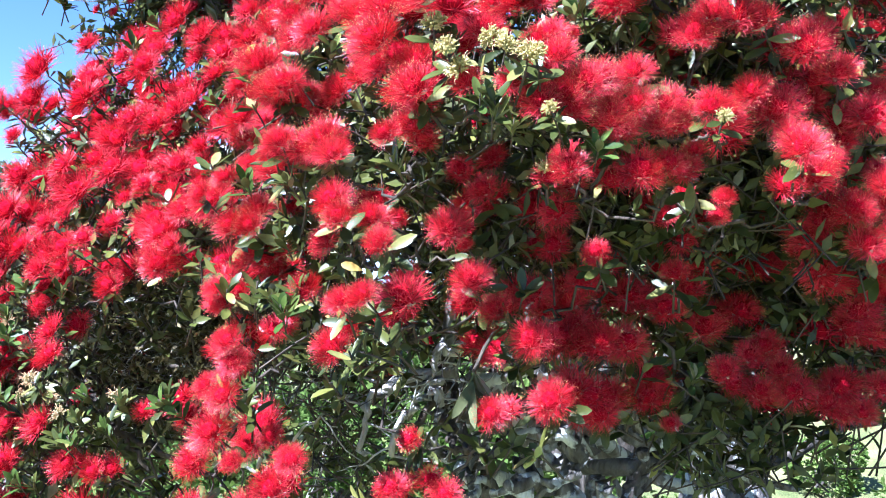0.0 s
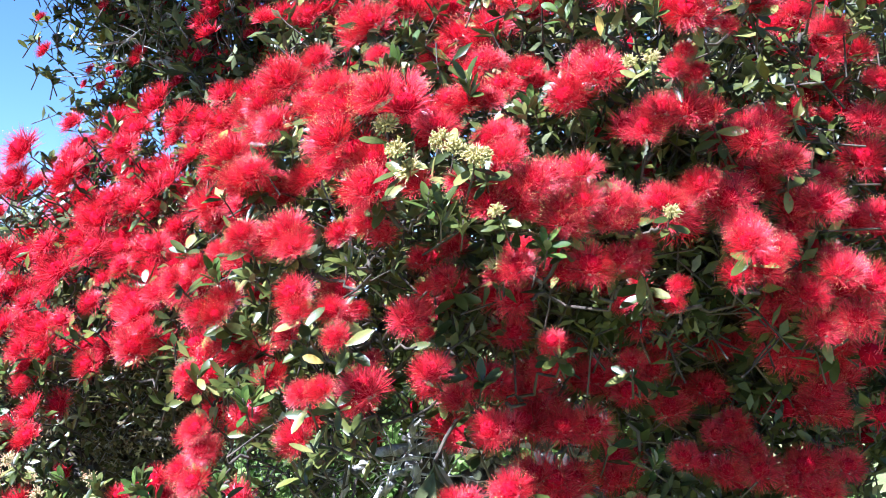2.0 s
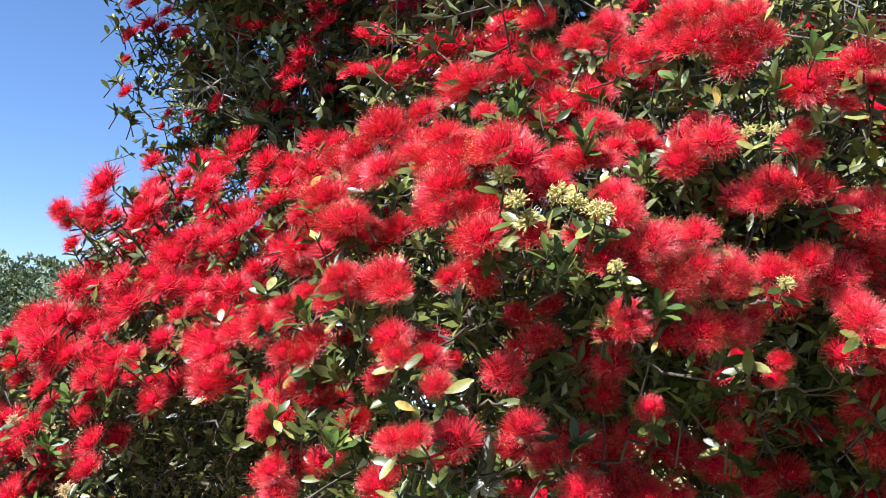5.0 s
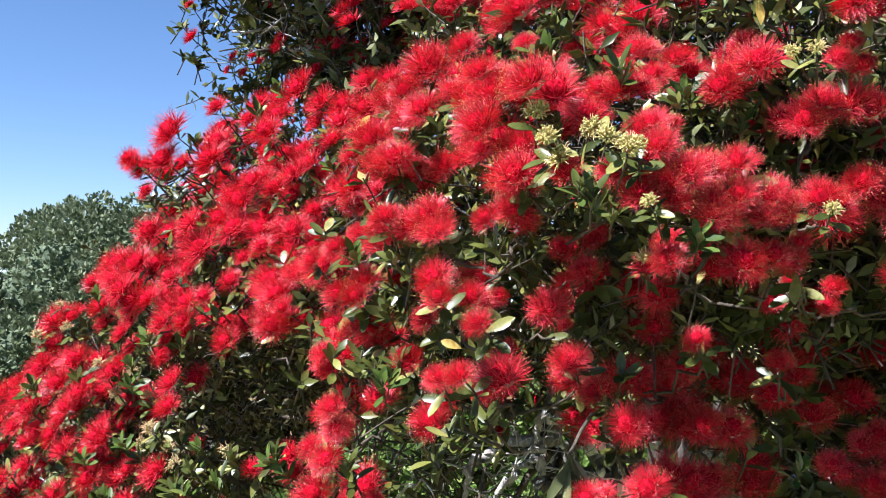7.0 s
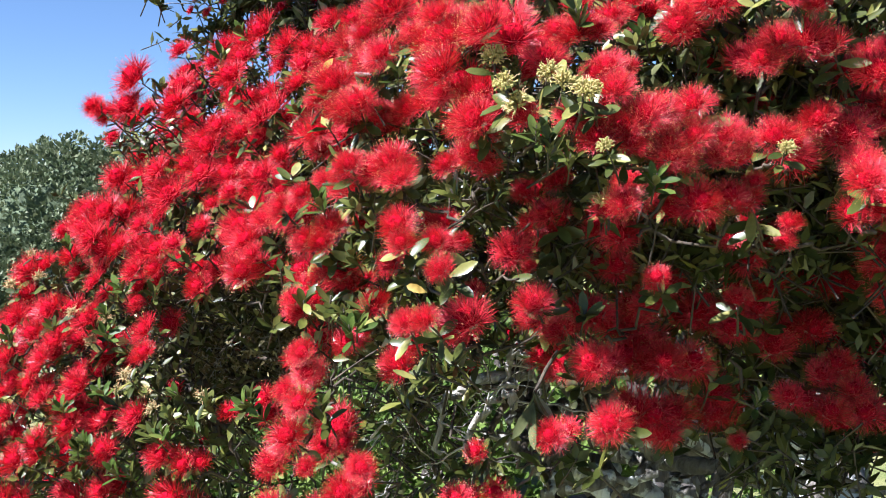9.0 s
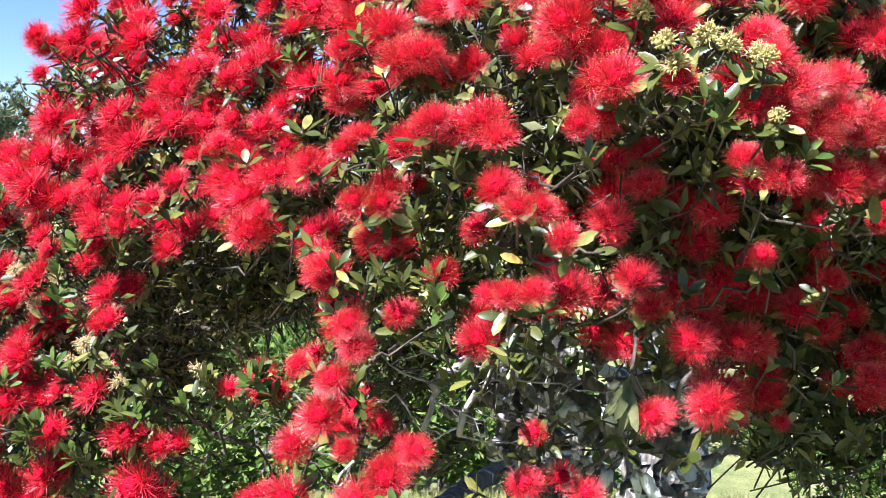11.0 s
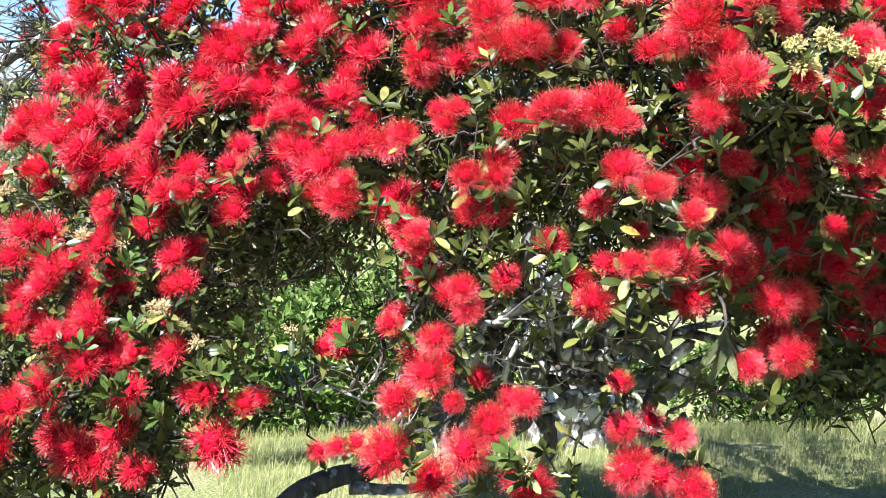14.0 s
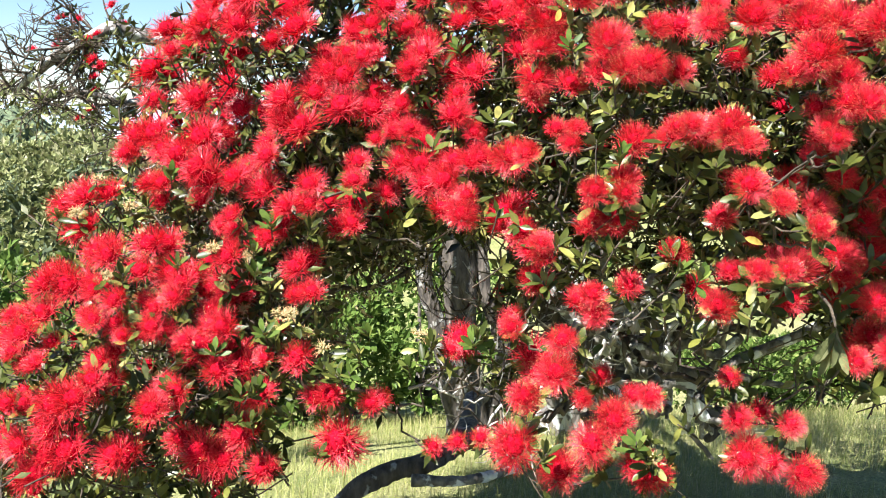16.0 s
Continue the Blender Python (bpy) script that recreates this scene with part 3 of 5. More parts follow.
SPRAY_L = [(-1.16, 2.73, 1.66, 0.031), (-1.02, 2.66, 1.73, 0.036), (-1.11, 2.75, 1.74, 0.043), (-0.90, 2.63, 1.89, 0.036), (-1.02, 2.81, 1.94, 0.031), (-1.12, 2.71, 1.96, 0.037), (-1.13, 2.92, 1.97, 0.036), (-0.99, 2.65, 2.02, 0.045), (-1.10, 2.99, 2.02, 0.048), (-1.19, 3.11, 2.03, 0.051), (-0.93, 2.83, 2.06, 0.031), (-1.07, 2.90, 2.09, 0.045), (-0.93, 2.75, 2.10, 0.034), (-0.88, 2.71, 2.14, 0.042), (-0.80, 2.65, 2.14, 0.038), (-1.06, 2.82, 2.15, 0.035)]
SPRAY_M = [(-0.39, 1.92, 1.54, 0.033), (-0.62, 2.15, 1.56, 0.029), (-0.42, 1.87, 1.60, 0.032), (-0.37, 1.82, 1.60, 0.028), (-0.36, 1.85, 1.63, 0.034), (-0.31, 1.93, 1.64, 0.023), (-0.52, 2.12, 1.66, 0.043), (-0.52, 2.03, 1.67, 0.031), (-0.45, 1.95, 1.70, 0.026), (-0.33, 1.88, 1.71, 0.042), (-0.29, 1.80, 1.72, 0.030), (-0.41, 2.01, 1.73, 0.027), (-0.31, 1.75, 1.73, 0.026), (-0.29, 1.71, 1.75, 0.029), (-0.29, 1.95, 1.85, 0.029)]
SPRAY_N = [(-0.66, 2.22, 1.59, 0.038), (-0.64, 2.28, 1.62, 0.035), (-0.70, 2.30, 1.62, 0.045), (-0.60, 2.19, 1.64, 0.033), (-0.58, 2.19, 1.65, 0.033), (-0.68, 2.36, 1.67, 0.042), (-0.68, 2.45, 1.70, 0.037), (-0.69, 2.43, 1.71, 0.037), (-0.58, 2.25, 1.71, 0.027), (-0.73, 2.46, 1.73, 0.039), (-0.63, 2.26, 1.75, 0.038), (-0.72, 2.44, 1.77, 0.033), (-0.60, 2.33, 1.80, 0.031), (-0.46, 2.17, 1.81, 0.032), (-0.46, 2.16, 1.85, 0.039), (-0.72, 2.37, 1.86, 0.035)]
SPRAY_O = [(-0.35, 2.04, 1.86, 0.041), (-0.54, 2.39, 1.86, 0.050), (-0.34, 1.90, 1.87, 0.041), (-0.28, 1.95, 1.87, 0.029), (-0.31, 1.88, 1.88, 0.041), (-0.68, 2.40, 1.90, 0.041), (-0.46, 2.15, 1.92, 0.029), (-0.56, 2.47, 1.93, 0.030), (-0.66, 2.46, 1.93, 0.044), (-0.37, 1.95, 1.93, 0.048), (-0.41, 2.21, 1.94, 0.047), (-0.29, 1.89, 1.96, 0.032), (-0.69, 2.52, 1.97, 0.043), (-0.42, 2.22, 1.99, 0.047), (-0.58, 2.42, 1.99, 0.037), (-0.47, 2.39, 2.01, 0.057)]
SPRAY_P = [(-0.52, 2.43, 2.03, 0.043), (-0.45, 2.23, 2.04, 0.041), (-0.38, 2.13, 2.04, 0.036), (-0.44, 2.32, 2.04, 0.048), (-0.33, 2.06, 2.05, 0.037), (-0.65, 2.50, 2.05, 0.031), (-0.55, 2.40, 2.08, 0.037), (-0.26, 1.96, 2.08, 0.053), (-0.63, 2.48, 2.10, 0.042), (-0.48, 2.34, 2.13, 0.034), (-0.71, 2.53, 2.15, 0.050), (-0.45, 2.50, 2.16, 0.044), (-0.39, 2.42, 2.34, 0.031), (-0.27, 2.39, 2.34, 0.034), (-0.34, 2.43, 2.35, 0.037), (-0.40, 2.62, 2.51, 0.040)]
SPRAY_Q = [(0.02, 1.66, 1.02, 0.040), (-0.09, 1.71, 1.04, 0.042), (0.00, 1.69, 1.12, 0.030), (-0.10, 1.74, 1.12, 0.030), (-0.07, 1.83, 1.19, 0.024), (0.08, 1.60, 1.28, 0.028), (-0.20, 1.70, 1.38, 0.037), (-0.19, 1.81, 1.40, 0.030), (-0.09, 1.73, 1.44, 0.036), (0.05, 1.87, 1.45, 0.042), (-0.07, 1.64, 1.47, 0.048), (-0.17, 1.61, 1.47, 0.027), (-0.13, 1.57, 1.48, 0.026), (0.05, 1.65, 1.50, 0.037), (-0.07, 1.80, 1.51, 0.021)]
SPRAY_R = [(0.29, 1.81, 1.24, 0.032), (0.32, 1.88, 1.26, 0.039), (0.18, 1.62, 1.30, 0.036), (0.23, 1.74, 1.30, 0.042), (0.10, 1.87, 1.36, 0.042), (0.35, 1.86, 1.37, 0.041), (0.29, 1.80, 1.38, 0.036), (0.22, 1.85, 1.38, 0.045), (0.15, 1.64, 1.40, 0.036), (0.25, 1.87, 1.40, 0.038), (0.09, 1.68, 1.45, 0.030), (0.24, 1.87, 1.45, 0.041), (0.16, 1.76, 1.47, 0.039), (0.26, 1.81, 1.49, 0.035), (0.30, 1.82, 1.52, 0.037), (0.26, 1.64, 1.55, 0.024)]
SPRAY_S = [(-0.21, 1.70, 1.57, 0.029), (-0.10, 1.53, 1.57, 0.025), (0.01, 1.69, 1.59, 0.038), (-0.12, 1.63, 1.61, 0.027), (-0.08, 1.69, 1.61, 0.018), (-0.17, 1.56, 1.61, 0.026), (-0.19, 1.64, 1.64, 0.036), (-0.12, 1.73, 1.64, 0.029), (0.03, 1.75, 1.70, 0.026), (-0.19, 1.66, 1.72, 0.032), (-0.09, 1.52, 1.74, 0.023), (-0.24, 1.78, 1.74, 0.039), (-0.21, 1.70, 1.75, 0.042), (-0.06, 1.59, 1.76, 0.030), (-0.04, 1.58, 1.76, 0.032)]
SPRAY_T = [(0.20, 1.77, 1.56, 0.031), (0.04, 1.73, 1.56, 0.016), (0.20, 1.71, 1.62, 0.036), (0.05, 1.85, 1.64, 0.038), (0.16, 1.78, 1.65, 0.021), (0.07, 1.70, 1.66, 0.030), (0.23, 1.75, 1.67, 0.030), (0.19, 1.42, 1.68, 0.027), (0.31, 1.50, 1.68, 0.036), (0.36, 1.52, 1.69, 0.026), (0.27, 1.69, 1.70, 0.029), (0.21, 1.62, 1.71, 0.028), (0.09, 1.77, 1.72, 0.029), (0.28, 1.49, 1.74, 0.026), (0.26, 1.48, 1.75, 0.030), (0.34, 1.51, 1.75, 0.030)]
SPRAY_U = [(0.45, 1.93, 1.20, 0.020), (0.40, 1.91, 1.26, 0.039), (0.63, 1.94, 1.26, 0.034), (0.40, 1.91, 1.30, 0.038), (0.62, 1.97, 1.33, 0.033), (0.49, 1.68, 1.34, 0.027), (0.52, 1.94, 1.39, 0.042), (0.56, 2.02, 1.41, 0.035), (0.61, 2.00, 1.42, 0.040), (0.40, 1.98, 1.44, 0.041), (0.42, 1.83, 1.44, 0.033), (0.37, 2.01, 1.46, 0.017), (0.37, 1.93, 1.46, 0.038), (0.48, 1.90, 1.47, 0.032), (0.40, 1.67, 1.51, 0.024)]
SPRAY_V = [(0.83, 1.93, 1.22, 0.032), (0.77, 1.95, 1.24, 0.040), (0.70, 1.95, 1.26, 0.043), (0.79, 1.94, 1.27, 0.040), (0.87, 1.93, 1.27, 0.034), (0.68, 1.96, 1.30, 0.034), (0.65, 1.97, 1.35, 0.032), (0.85, 1.93, 1.38, 0.034), (0.81, 1.93, 1.39, 0.043), (0.82, 1.92, 1.42, 0.039), (0.87, 1.94, 1.45, 0.042), (0.83, 1.90, 1.48, 0.033), (0.75, 1.89, 1.49, 0.042), (0.65, 1.97, 1.51, 0.040), (0.72, 1.87, 1.51, 0.042), (0.71, 1.96, 1.52, 0.032)]
SPRAY_W = [(0.51, 1.92, 1.52, 0.037), (0.44, 1.81, 1.57, 0.035), (0.50, 1.86, 1.61, 0.033), (0.67, 1.92, 1.61, 0.041), (0.40, 1.74, 1.61, 0.025), (0.48, 1.68, 1.61, 0.019), (0.37, 1.79, 1.64, 0.021), (0.49, 1.68, 1.64, 0.021), (0.42, 1.67, 1.65, 0.019), (0.60, 1.56, 1.67, 0.035), (0.39, 1.54, 1.68, 0.026), (0.65, 1.65, 1.70, 0.034), (0.56, 1.49, 1.71, 0.035), (0.40, 1.53, 1.71, 0.019), (0.58, 1.59, 1.74, 0.033), (0.37, 1.51, 1.75, 0.022)]
SPRAY_X = [(0.82, 1.82, 1.52, 0.027), (0.69, 1.87, 1.55, 0.027), (0.74, 1.69, 1.56, 0.033), (0.86, 1.92, 1.56, 0.037), (0.69, 1.83, 1.57, 0.041), (0.80, 1.68, 1.58, 0.037), (0.78, 1.77, 1.59, 0.029), (0.72, 1.69, 1.62, 0.036), (0.70, 1.76, 1.62, 0.036), (0.80, 1.91, 1.64, 0.036), (0.83, 1.69, 1.64, 0.043), (0.77, 1.66, 1.66, 0.039), (0.74, 1.76, 1.67, 0.031), (0.78, 1.73, 1.69, 0.026), (0.78, 1.90, 1.71, 0.036), (0.70, 1.70, 1.74, 0.028)]
SPRAY_Y = [(-0.03, 1.56, 1.80, 0.028), (0.11, 1.45, 1.81, 0.027), (0.04, 1.46, 1.81, 0.026), (-0.04, 1.50, 1.81, 0.039), (-0.04, 1.58, 1.86, 0.036), (-0.11, 1.64, 1.87, 0.032), (-0.02, 1.61, 1.88, 0.024), (-0.11, 1.58, 1.90, 0.046), (0.07, 1.60, 1.92, 0.038), (0.06, 1.66, 1.95, 0.037), (-0.02, 1.51, 1.96, 0.044), (-0.09, 1.64, 1.96, 0.048), (0.09, 1.61, 1.97, 0.024), (-0.03, 1.61, 1.97, 0.043), (-0.12, 1.68, 2.01, 0.035)]
SPRAY_Z = [(0.20, 1.46, 1.77, 0.030), (0.15, 1.45, 1.78, 0.032), (0.19, 1.46, 1.79, 0.030), (0.22, 1.47, 1.81, 0.036), (0.14, 1.45, 1.81, 0.021), (0.25, 1.48, 1.82, 0.029), (0.18, 1.46, 1.85, 0.030), (0.15, 1.49, 1.88, 0.024), (0.17, 1.49, 1.89, 0.028), (0.20, 1.51, 1.89, 0.019), (0.16, 1.58, 1.96, 0.026), (0.13, 1.59, 1.96, 0.035), (0.18, 1.61, 1.99, 0.028), (0.22, 1.64, 2.02, 0.033), (0.15, 1.64, 2.04, 0.029), (0.17, 1.64, 2.04, 0.024)]
SPRAY_AA = [(-0.21, 1.92, 1.87, 0.035), (-0.15, 1.80, 1.90, 0.029), (-0.24, 1.76, 1.96, 0.037), (-0.14, 1.75, 1.98, 0.042), (-0.09, 1.68, 2.00, 0.028), (-0.19, 1.83, 2.01, 0.028), (-0.00, 1.75, 2.01, 0.046), (0.21, 1.80, 2.02, 0.031), (-0.05, 1.83, 2.10, 0.024), (-0.17, 1.85, 2.10, 0.031), (0.06, 2.00, 2.13, 0.041), (0.18, 1.94, 2.18, 0.045), (0.11, 2.06, 2.19, 0.048), (-0.10, 2.03, 2.20, 0.031), (0.22, 1.85, 2.20, 0.039), (-0.07, 2.00, 2.21, 0.046)]
SPRAY_AB = [(0.24, 1.77, 2.21, 0.038), (-0.12, 2.13, 2.25, 0.043), (0.15, 2.08, 2.26, 0.025), (0.10, 2.13, 2.27, 0.036), (0.16, 2.01, 2.28, 0.027), (0.16, 1.93, 2.28, 0.025), (0.19, 1.84, 2.29, 0.037), (0.14, 1.99, 2.31, 0.036), (0.01, 2.26, 2.31, 0.040), (0.08, 2.16, 2.32, 0.037), (-0.01, 2.33, 2.39, 0.050), (0.06, 2.17, 2.41, 0.039), (-0.07, 2.43, 2.42, 0.051), (-0.21, 2.46, 2.44, 0.043), (-0.15, 2.52, 2.45, 0.051), (-0.01, 2.36, 2.48, 0.036)]
SPRAY_AC = [(0.38, 1.52, 1.77, 0.022), (0.47, 1.62, 1.77, 0.045), (0.26, 1.48, 1.77, 0.026), (0.47, 1.56, 1.77, 0.019), (0.43, 1.54, 1.78, 0.033), (0.35, 1.51, 1.78, 0.033), (0.30, 1.49, 1.78, 0.033), (0.30, 1.50, 1.83, 0.031), (0.46, 1.80, 1.86, 0.026), (0.42, 1.60, 1.91, 0.035), (0.42, 1.80, 1.92, 0.031), (0.37, 1.79, 1.93, 0.026), (0.45, 1.60, 1.94, 0.034), (0.42, 1.80, 1.97, 0.037), (0.47, 1.80, 1.97, 0.039)]
SPRAY_AD = [(0.29, 1.61, 1.97, 0.034), (0.30, 1.62, 2.00, 0.019), (0.35, 1.60, 2.01, 0.039), (0.47, 1.59, 2.01, 0.023), (0.49, 1.59, 2.04, 0.018), (0.28, 1.87, 2.04, 0.037), (0.34, 1.70, 2.06, 0.028), (0.47, 1.58, 2.11, 0.027), (0.38, 1.59, 2.15, 0.041), (0.33, 1.61, 2.19, 0.044), (0.42, 1.59, 2.19, 0.037), (0.37, 1.58, 2.21, 0.039), (0.40, 1.58, 2.23, 0.029), (0.27, 1.71, 2.24, 0.040), (0.33, 1.61, 2.24, 0.035), (0.29, 1.65, 2.25, 0.035)]
SPRAY_AE = [(0.86, 1.72, 1.76, 0.033), (0.74, 1.67, 1.78, 0.041), (0.57, 1.65, 1.79, 0.045), (0.64, 1.70, 1.81, 0.030), (0.51, 1.59, 1.81, 0.032), (0.77, 1.72, 1.83, 0.026), (0.62, 1.73, 1.83, 0.046), (0.67, 2.09, 1.84, 0.048), (0.67, 1.64, 1.85, 0.036), (0.86, 1.78, 1.87, 0.045), (0.61, 1.62, 1.89, 0.040), (0.53, 1.61, 1.93, 0.034), (0.66, 1.71, 1.93, 0.036), (0.49, 1.61, 1.94, 0.043), (0.90, 1.84, 1.95, 0.042), (0.72, 1.77, 1.95, 0.042)]
SPRAY_AF = [(0.81, 1.84, 1.96, 0.022), (0.52, 1.81, 1.97, 0.031), (0.57, 1.82, 1.99, 0.031), (0.51, 1.60, 2.00, 0.023), (0.93, 1.86, 2.03, 0.032), (0.85, 1.92, 2.04, 0.040), (0.55, 1.55, 2.07, 0.019), (0.82, 1.88, 2.08, 0.040), (0.49, 1.56, 2.10, 0.038), (0.90, 1.91, 2.10, 0.038), (0.62, 1.60, 2.12, 0.029), (0.81, 1.80, 2.12, 0.038), (0.72, 1.71, 2.13, 0.031), (0.58, 1.56, 2.15, 0.038), (0.74, 1.65, 2.23, 0.035), (0.69, 1.62, 2.24, 0.035)]
SPRAY_UPPER = [(-1.35, 3.30, 2.49, 0.031), (-1.34, 3.30, 2.82, 0.039), (-1.29, 3.30, 2.74, 0.039), (-1.35, 3.30, 2.70, 0.035), (-1.17, 3.30, 2.71, 0.035), (-0.95, 3.30, 2.75, 0.046), (-1.14, 3.30, 2.64, 0.023), (-1.36, 3.30, 2.61, 0.019), (-1.44, 3.30, 2.85, 0.023), (-1.23, 3.30, 2.79, 0.029), (-1.03, 3.30, 2.45, 0.027), (-1.01, 3.30, 2.48, 0.023), (-1.19, 3.30, 2.42, 0.019), (-1.12, 3.30, 2.42, 0.017), (-1.09, 3.30, 2.40, 0.017), (-1.21, 3.30, 2.37, 0.017), (-1.15, 3.30, 2.36, 0.019)]
SPRAYS = [SPRAY_UPPER, SPRAY_A, SPRAY_B, SPRAY_C, SPRAY_D, SPRAY_E, SPRAY_F, SPRAY_G, SPRAY_H, SPRAY_I, SPRAY_J, SPRAY_K, SPRAY_L, SPRAY_M, SPRAY_N, SPRAY_O, SPRAY_P, SPRAY_Q, SPRAY_R, SPRAY_S, SPRAY_T, SPRAY_U, SPRAY_V, SPRAY_W, SPRAY_X, SPRAY_Y, SPRAY_Z, SPRAY_AA, SPRAY_AB, SPRAY_AC, SPRAY_AD, SPRAY_AE, SPRAY_AF]
BUDS = [(-0.01, 1.51, 1.91), (0.01, 1.45, 1.86), (0.03, 1.45, 1.83), (0.08, 1.47, 1.88), (0.10, 1.44, 1.86), (0.13, 1.40, 1.84), (0.14, 1.40, 1.84), (0.16, 1.39, 1.76), (0.16, 1.47, 1.68), (0.44, 1.50, 1.76), (0.39, 1.54, 2.01), (0.42, 1.52, 2.01)]
FADED = [(-1.11, 2.47, 1.22), (-1.03, 2.36, 1.23), (-1.06, 2.36, 1.19), (-0.97, 2.32, 1.19), (-0.73, 2.10, 1.23), (-1.02, 2.32, 1.12), (-1.11, 2.40, 1.37), (-1.45, 2.46, 1.31), (-1.40, 2.58, 1.47), (-1.20, 2.39, 1.39), (-1.16, 2.42, 1.31), (-1.01, 2.30, 1.24), (-0.93, 2.28, 1.16), (-0.29, 1.76, 1.03), (-1.06, 2.39, 1.31), (-1.54, 2.67, 1.44), (-1.49, 2.70, 1.53)]
SPRIGS = [(-0.33, 1.82, 1.47), (-0.37, 1.89, 1.48), (0.08, 1.39, 1.77), (0.06, 1.39, 1.79), (-0.02, 1.59, 2.03), (-0.00, 1.59, 2.03), (0.12, 1.55, 1.99), (0.23, 1.62, 1.97), (0.21, 1.55, 1.94), (0.33, 1.63, 1.92), (0.02, 1.57, 1.90), (-0.43, 2.04, 1.93), (-1.04, 2.62, 2.02), (-0.77, 2.52, 2.15), (-0.71, 2.08, 1.22), (-0.58, 2.04, 1.21), (-0.93, 2.26, 1.12), (-0.76, 2.10, 1.16), (-0.99, 2.31, 1.13), (-0.20, 1.74, 1.93), (0.14, 1.65, 1.49), (0.45, 1.72, 1.33), (-0.31, 1.81, 1.58), (0.24, 1.45, 1.72), (0.11, 1.44, 1.75), (-0.38, 1.83, 1.69), (-0.81, 2.48, 2.08), (-0.59, 2.40, 1.93), (-0.08, 1.51, 1.70), (-1.30, 2.55, 1.57), (-0.96, 2.36, 1.45), (-1.06, 2.37, 1.47)]
SPRIGS += [(-1.28, 2.43, 1.35), (-1.13, 2.36, 1.17), (-1.05, 2.32, 1.16), (-1.19, 2.30, 1.16), (-1.29, 2.32, 1.06), (-1.10, 2.36, 1.40), (-0.60, 2.05, 1.24), (-0.62, 2.05, 1.23), (-0.28, 1.77, 1.48), (-0.28, 1.72, 1.46), (-0.86, 2.21, 1.16), (-0.88, 2.20, 1.12), (-0.91, 2.21, 1.11), (-0.84, 2.20, 1.22), (-0.31, 1.75, 1.04), (-0.33, 1.76, 1.07), (-0.94, 2.23, 0.91), (-0.28, 1.64, 1.46), (-0.50, 1.85, 1.02), (-1.09, 2.35, 1.35), (-0.27, 1.64, 1.68), (-0.98, 2.60, 1.98), (-1.41, 2.43, 1.32), (0.49, 1.51, 2.16), (0.58, 1.53, 2.20), (0.72, 1.61, 2.15), (0.42, 1.52, 2.10), (0.28, 1.63, 2.13), (0.19, 1.84, 2.27), (-0.00, 1.88, 2.16)]
YELLOW_LEAVES = [(0.35, 1.60, 2.07), (-0.14, 1.65, 1.52), (-0.42, 2.13, 2.01)]

ENDS = [q for line in LINES for q in line[len(line) // 3 :]]


def facing(p, base):
    """The way a shoot grows: out of its spray, and up to the light."""
    d = (Vector(p) - base).normalized()
    return (d * 0.75 + SUN * 0.45 + Vector((0, -0.25, 0.25))).normalized()


rng = random.Random(11)


def crooked(line, much):
    return [q + Vector((rng.gauss(0, much), rng.gauss(0, much), rng.gauss(0, much))) * (0 < i < len(line) - 1) for i, q in enumerate(line)]


heads_made = 0
near_heads = set(sorted((h for spray in SPRAYS for h in spray), key=lambda h: h[1] - 0.2 * h[2])[:300])
joined = Build()
inner = Build()
all_heads = []
for n, spray in enumerate(SPRAYS):
    middle = sum((Vector(h[:3]) for h in spray), Vector()) / len(spray)
    base = middle + Vector((rng.uniform(-0.1, 0.1) + (0.08 if middle.x > -0.8 else 0.3), 0.4, -0.16))
    root = min(ENDS, key=lambda q: (q - base).length)
    line = crooked(bent([root, (root + base) / 2 + Vector((0, 0, -0.06)), base], 9, 0.12, 60 + n), 0.009)
    twigs = Build()
    tube(twigs, [q - HOME for q in line], tapered(0.012, 0.007, len(line)), 7, 0, 0.1, n)
    feet = [line[-1]]
    for h in sorted(spray, key=lambda h: (Vector(h[:3]) - base).length):
        p = Vector(h[:3])
        d = facing(p, base)
        all_heads.append((p, d, h[3]))
        foot = p - d * 0.07
        fork = min(feet, key=lambda q: (q - foot).length + 0.3 * max(0, q.y < foot.y))
        span = (foot - fork).length
        mid = (fork + foot) / 2 + Vector((rng.uniform(-0.15, 0.15), 0.35, -0.2)) * span
        tw = crooked(bent([fork, mid, foot], 4, 0.02, n), 0.05 * span)
        feet.append(tw[len(tw) // 2])
        feet.append(foot)
        tube(twigs, [q - HOME for q in tw], tapered(0.0042, 0.0024, len(tw)), 5, 0, 0.05, n, False)
        m = Matrix.Translation(p - HOME) @ turned(d + Vector((rng.uniform(-0.2, 0.2), rng.uniform(-0.2, 0.2), 0)), rng.uniform(0, 6.28))
        k = (1.34 if p.y < 2.1 else 1.5) * h[3] / 0.05
        size = Matrix.Diagonal((k, k, k * rng.uniform(0.85, 1.05), 1))
        if h in near_heads:
            heads_made += 1
            ob = part("flower_head", HEADS[rng.randrange(len(HEADS))], tree, "", m @ size)
            if rng.random() < 0.42:
                part("leaf_rosette", ROSETTES[rng.randrange(len(ROSETTES))], ob, "leathery dark green leaves", Matrix.Translation((0, 0, -0.028)) @ size.inverted())
        else:
            joined.many(MID_HEADS[heads_made % 3], [m @ size])
            inner.many(SPRIGS_INNER[0], [m @ Matrix.Translation((0, 0, -0.03))])
    part("branchlet", twigs.mesh("branchlet", [TWIG]), tree, "thin forking brown branchlet")

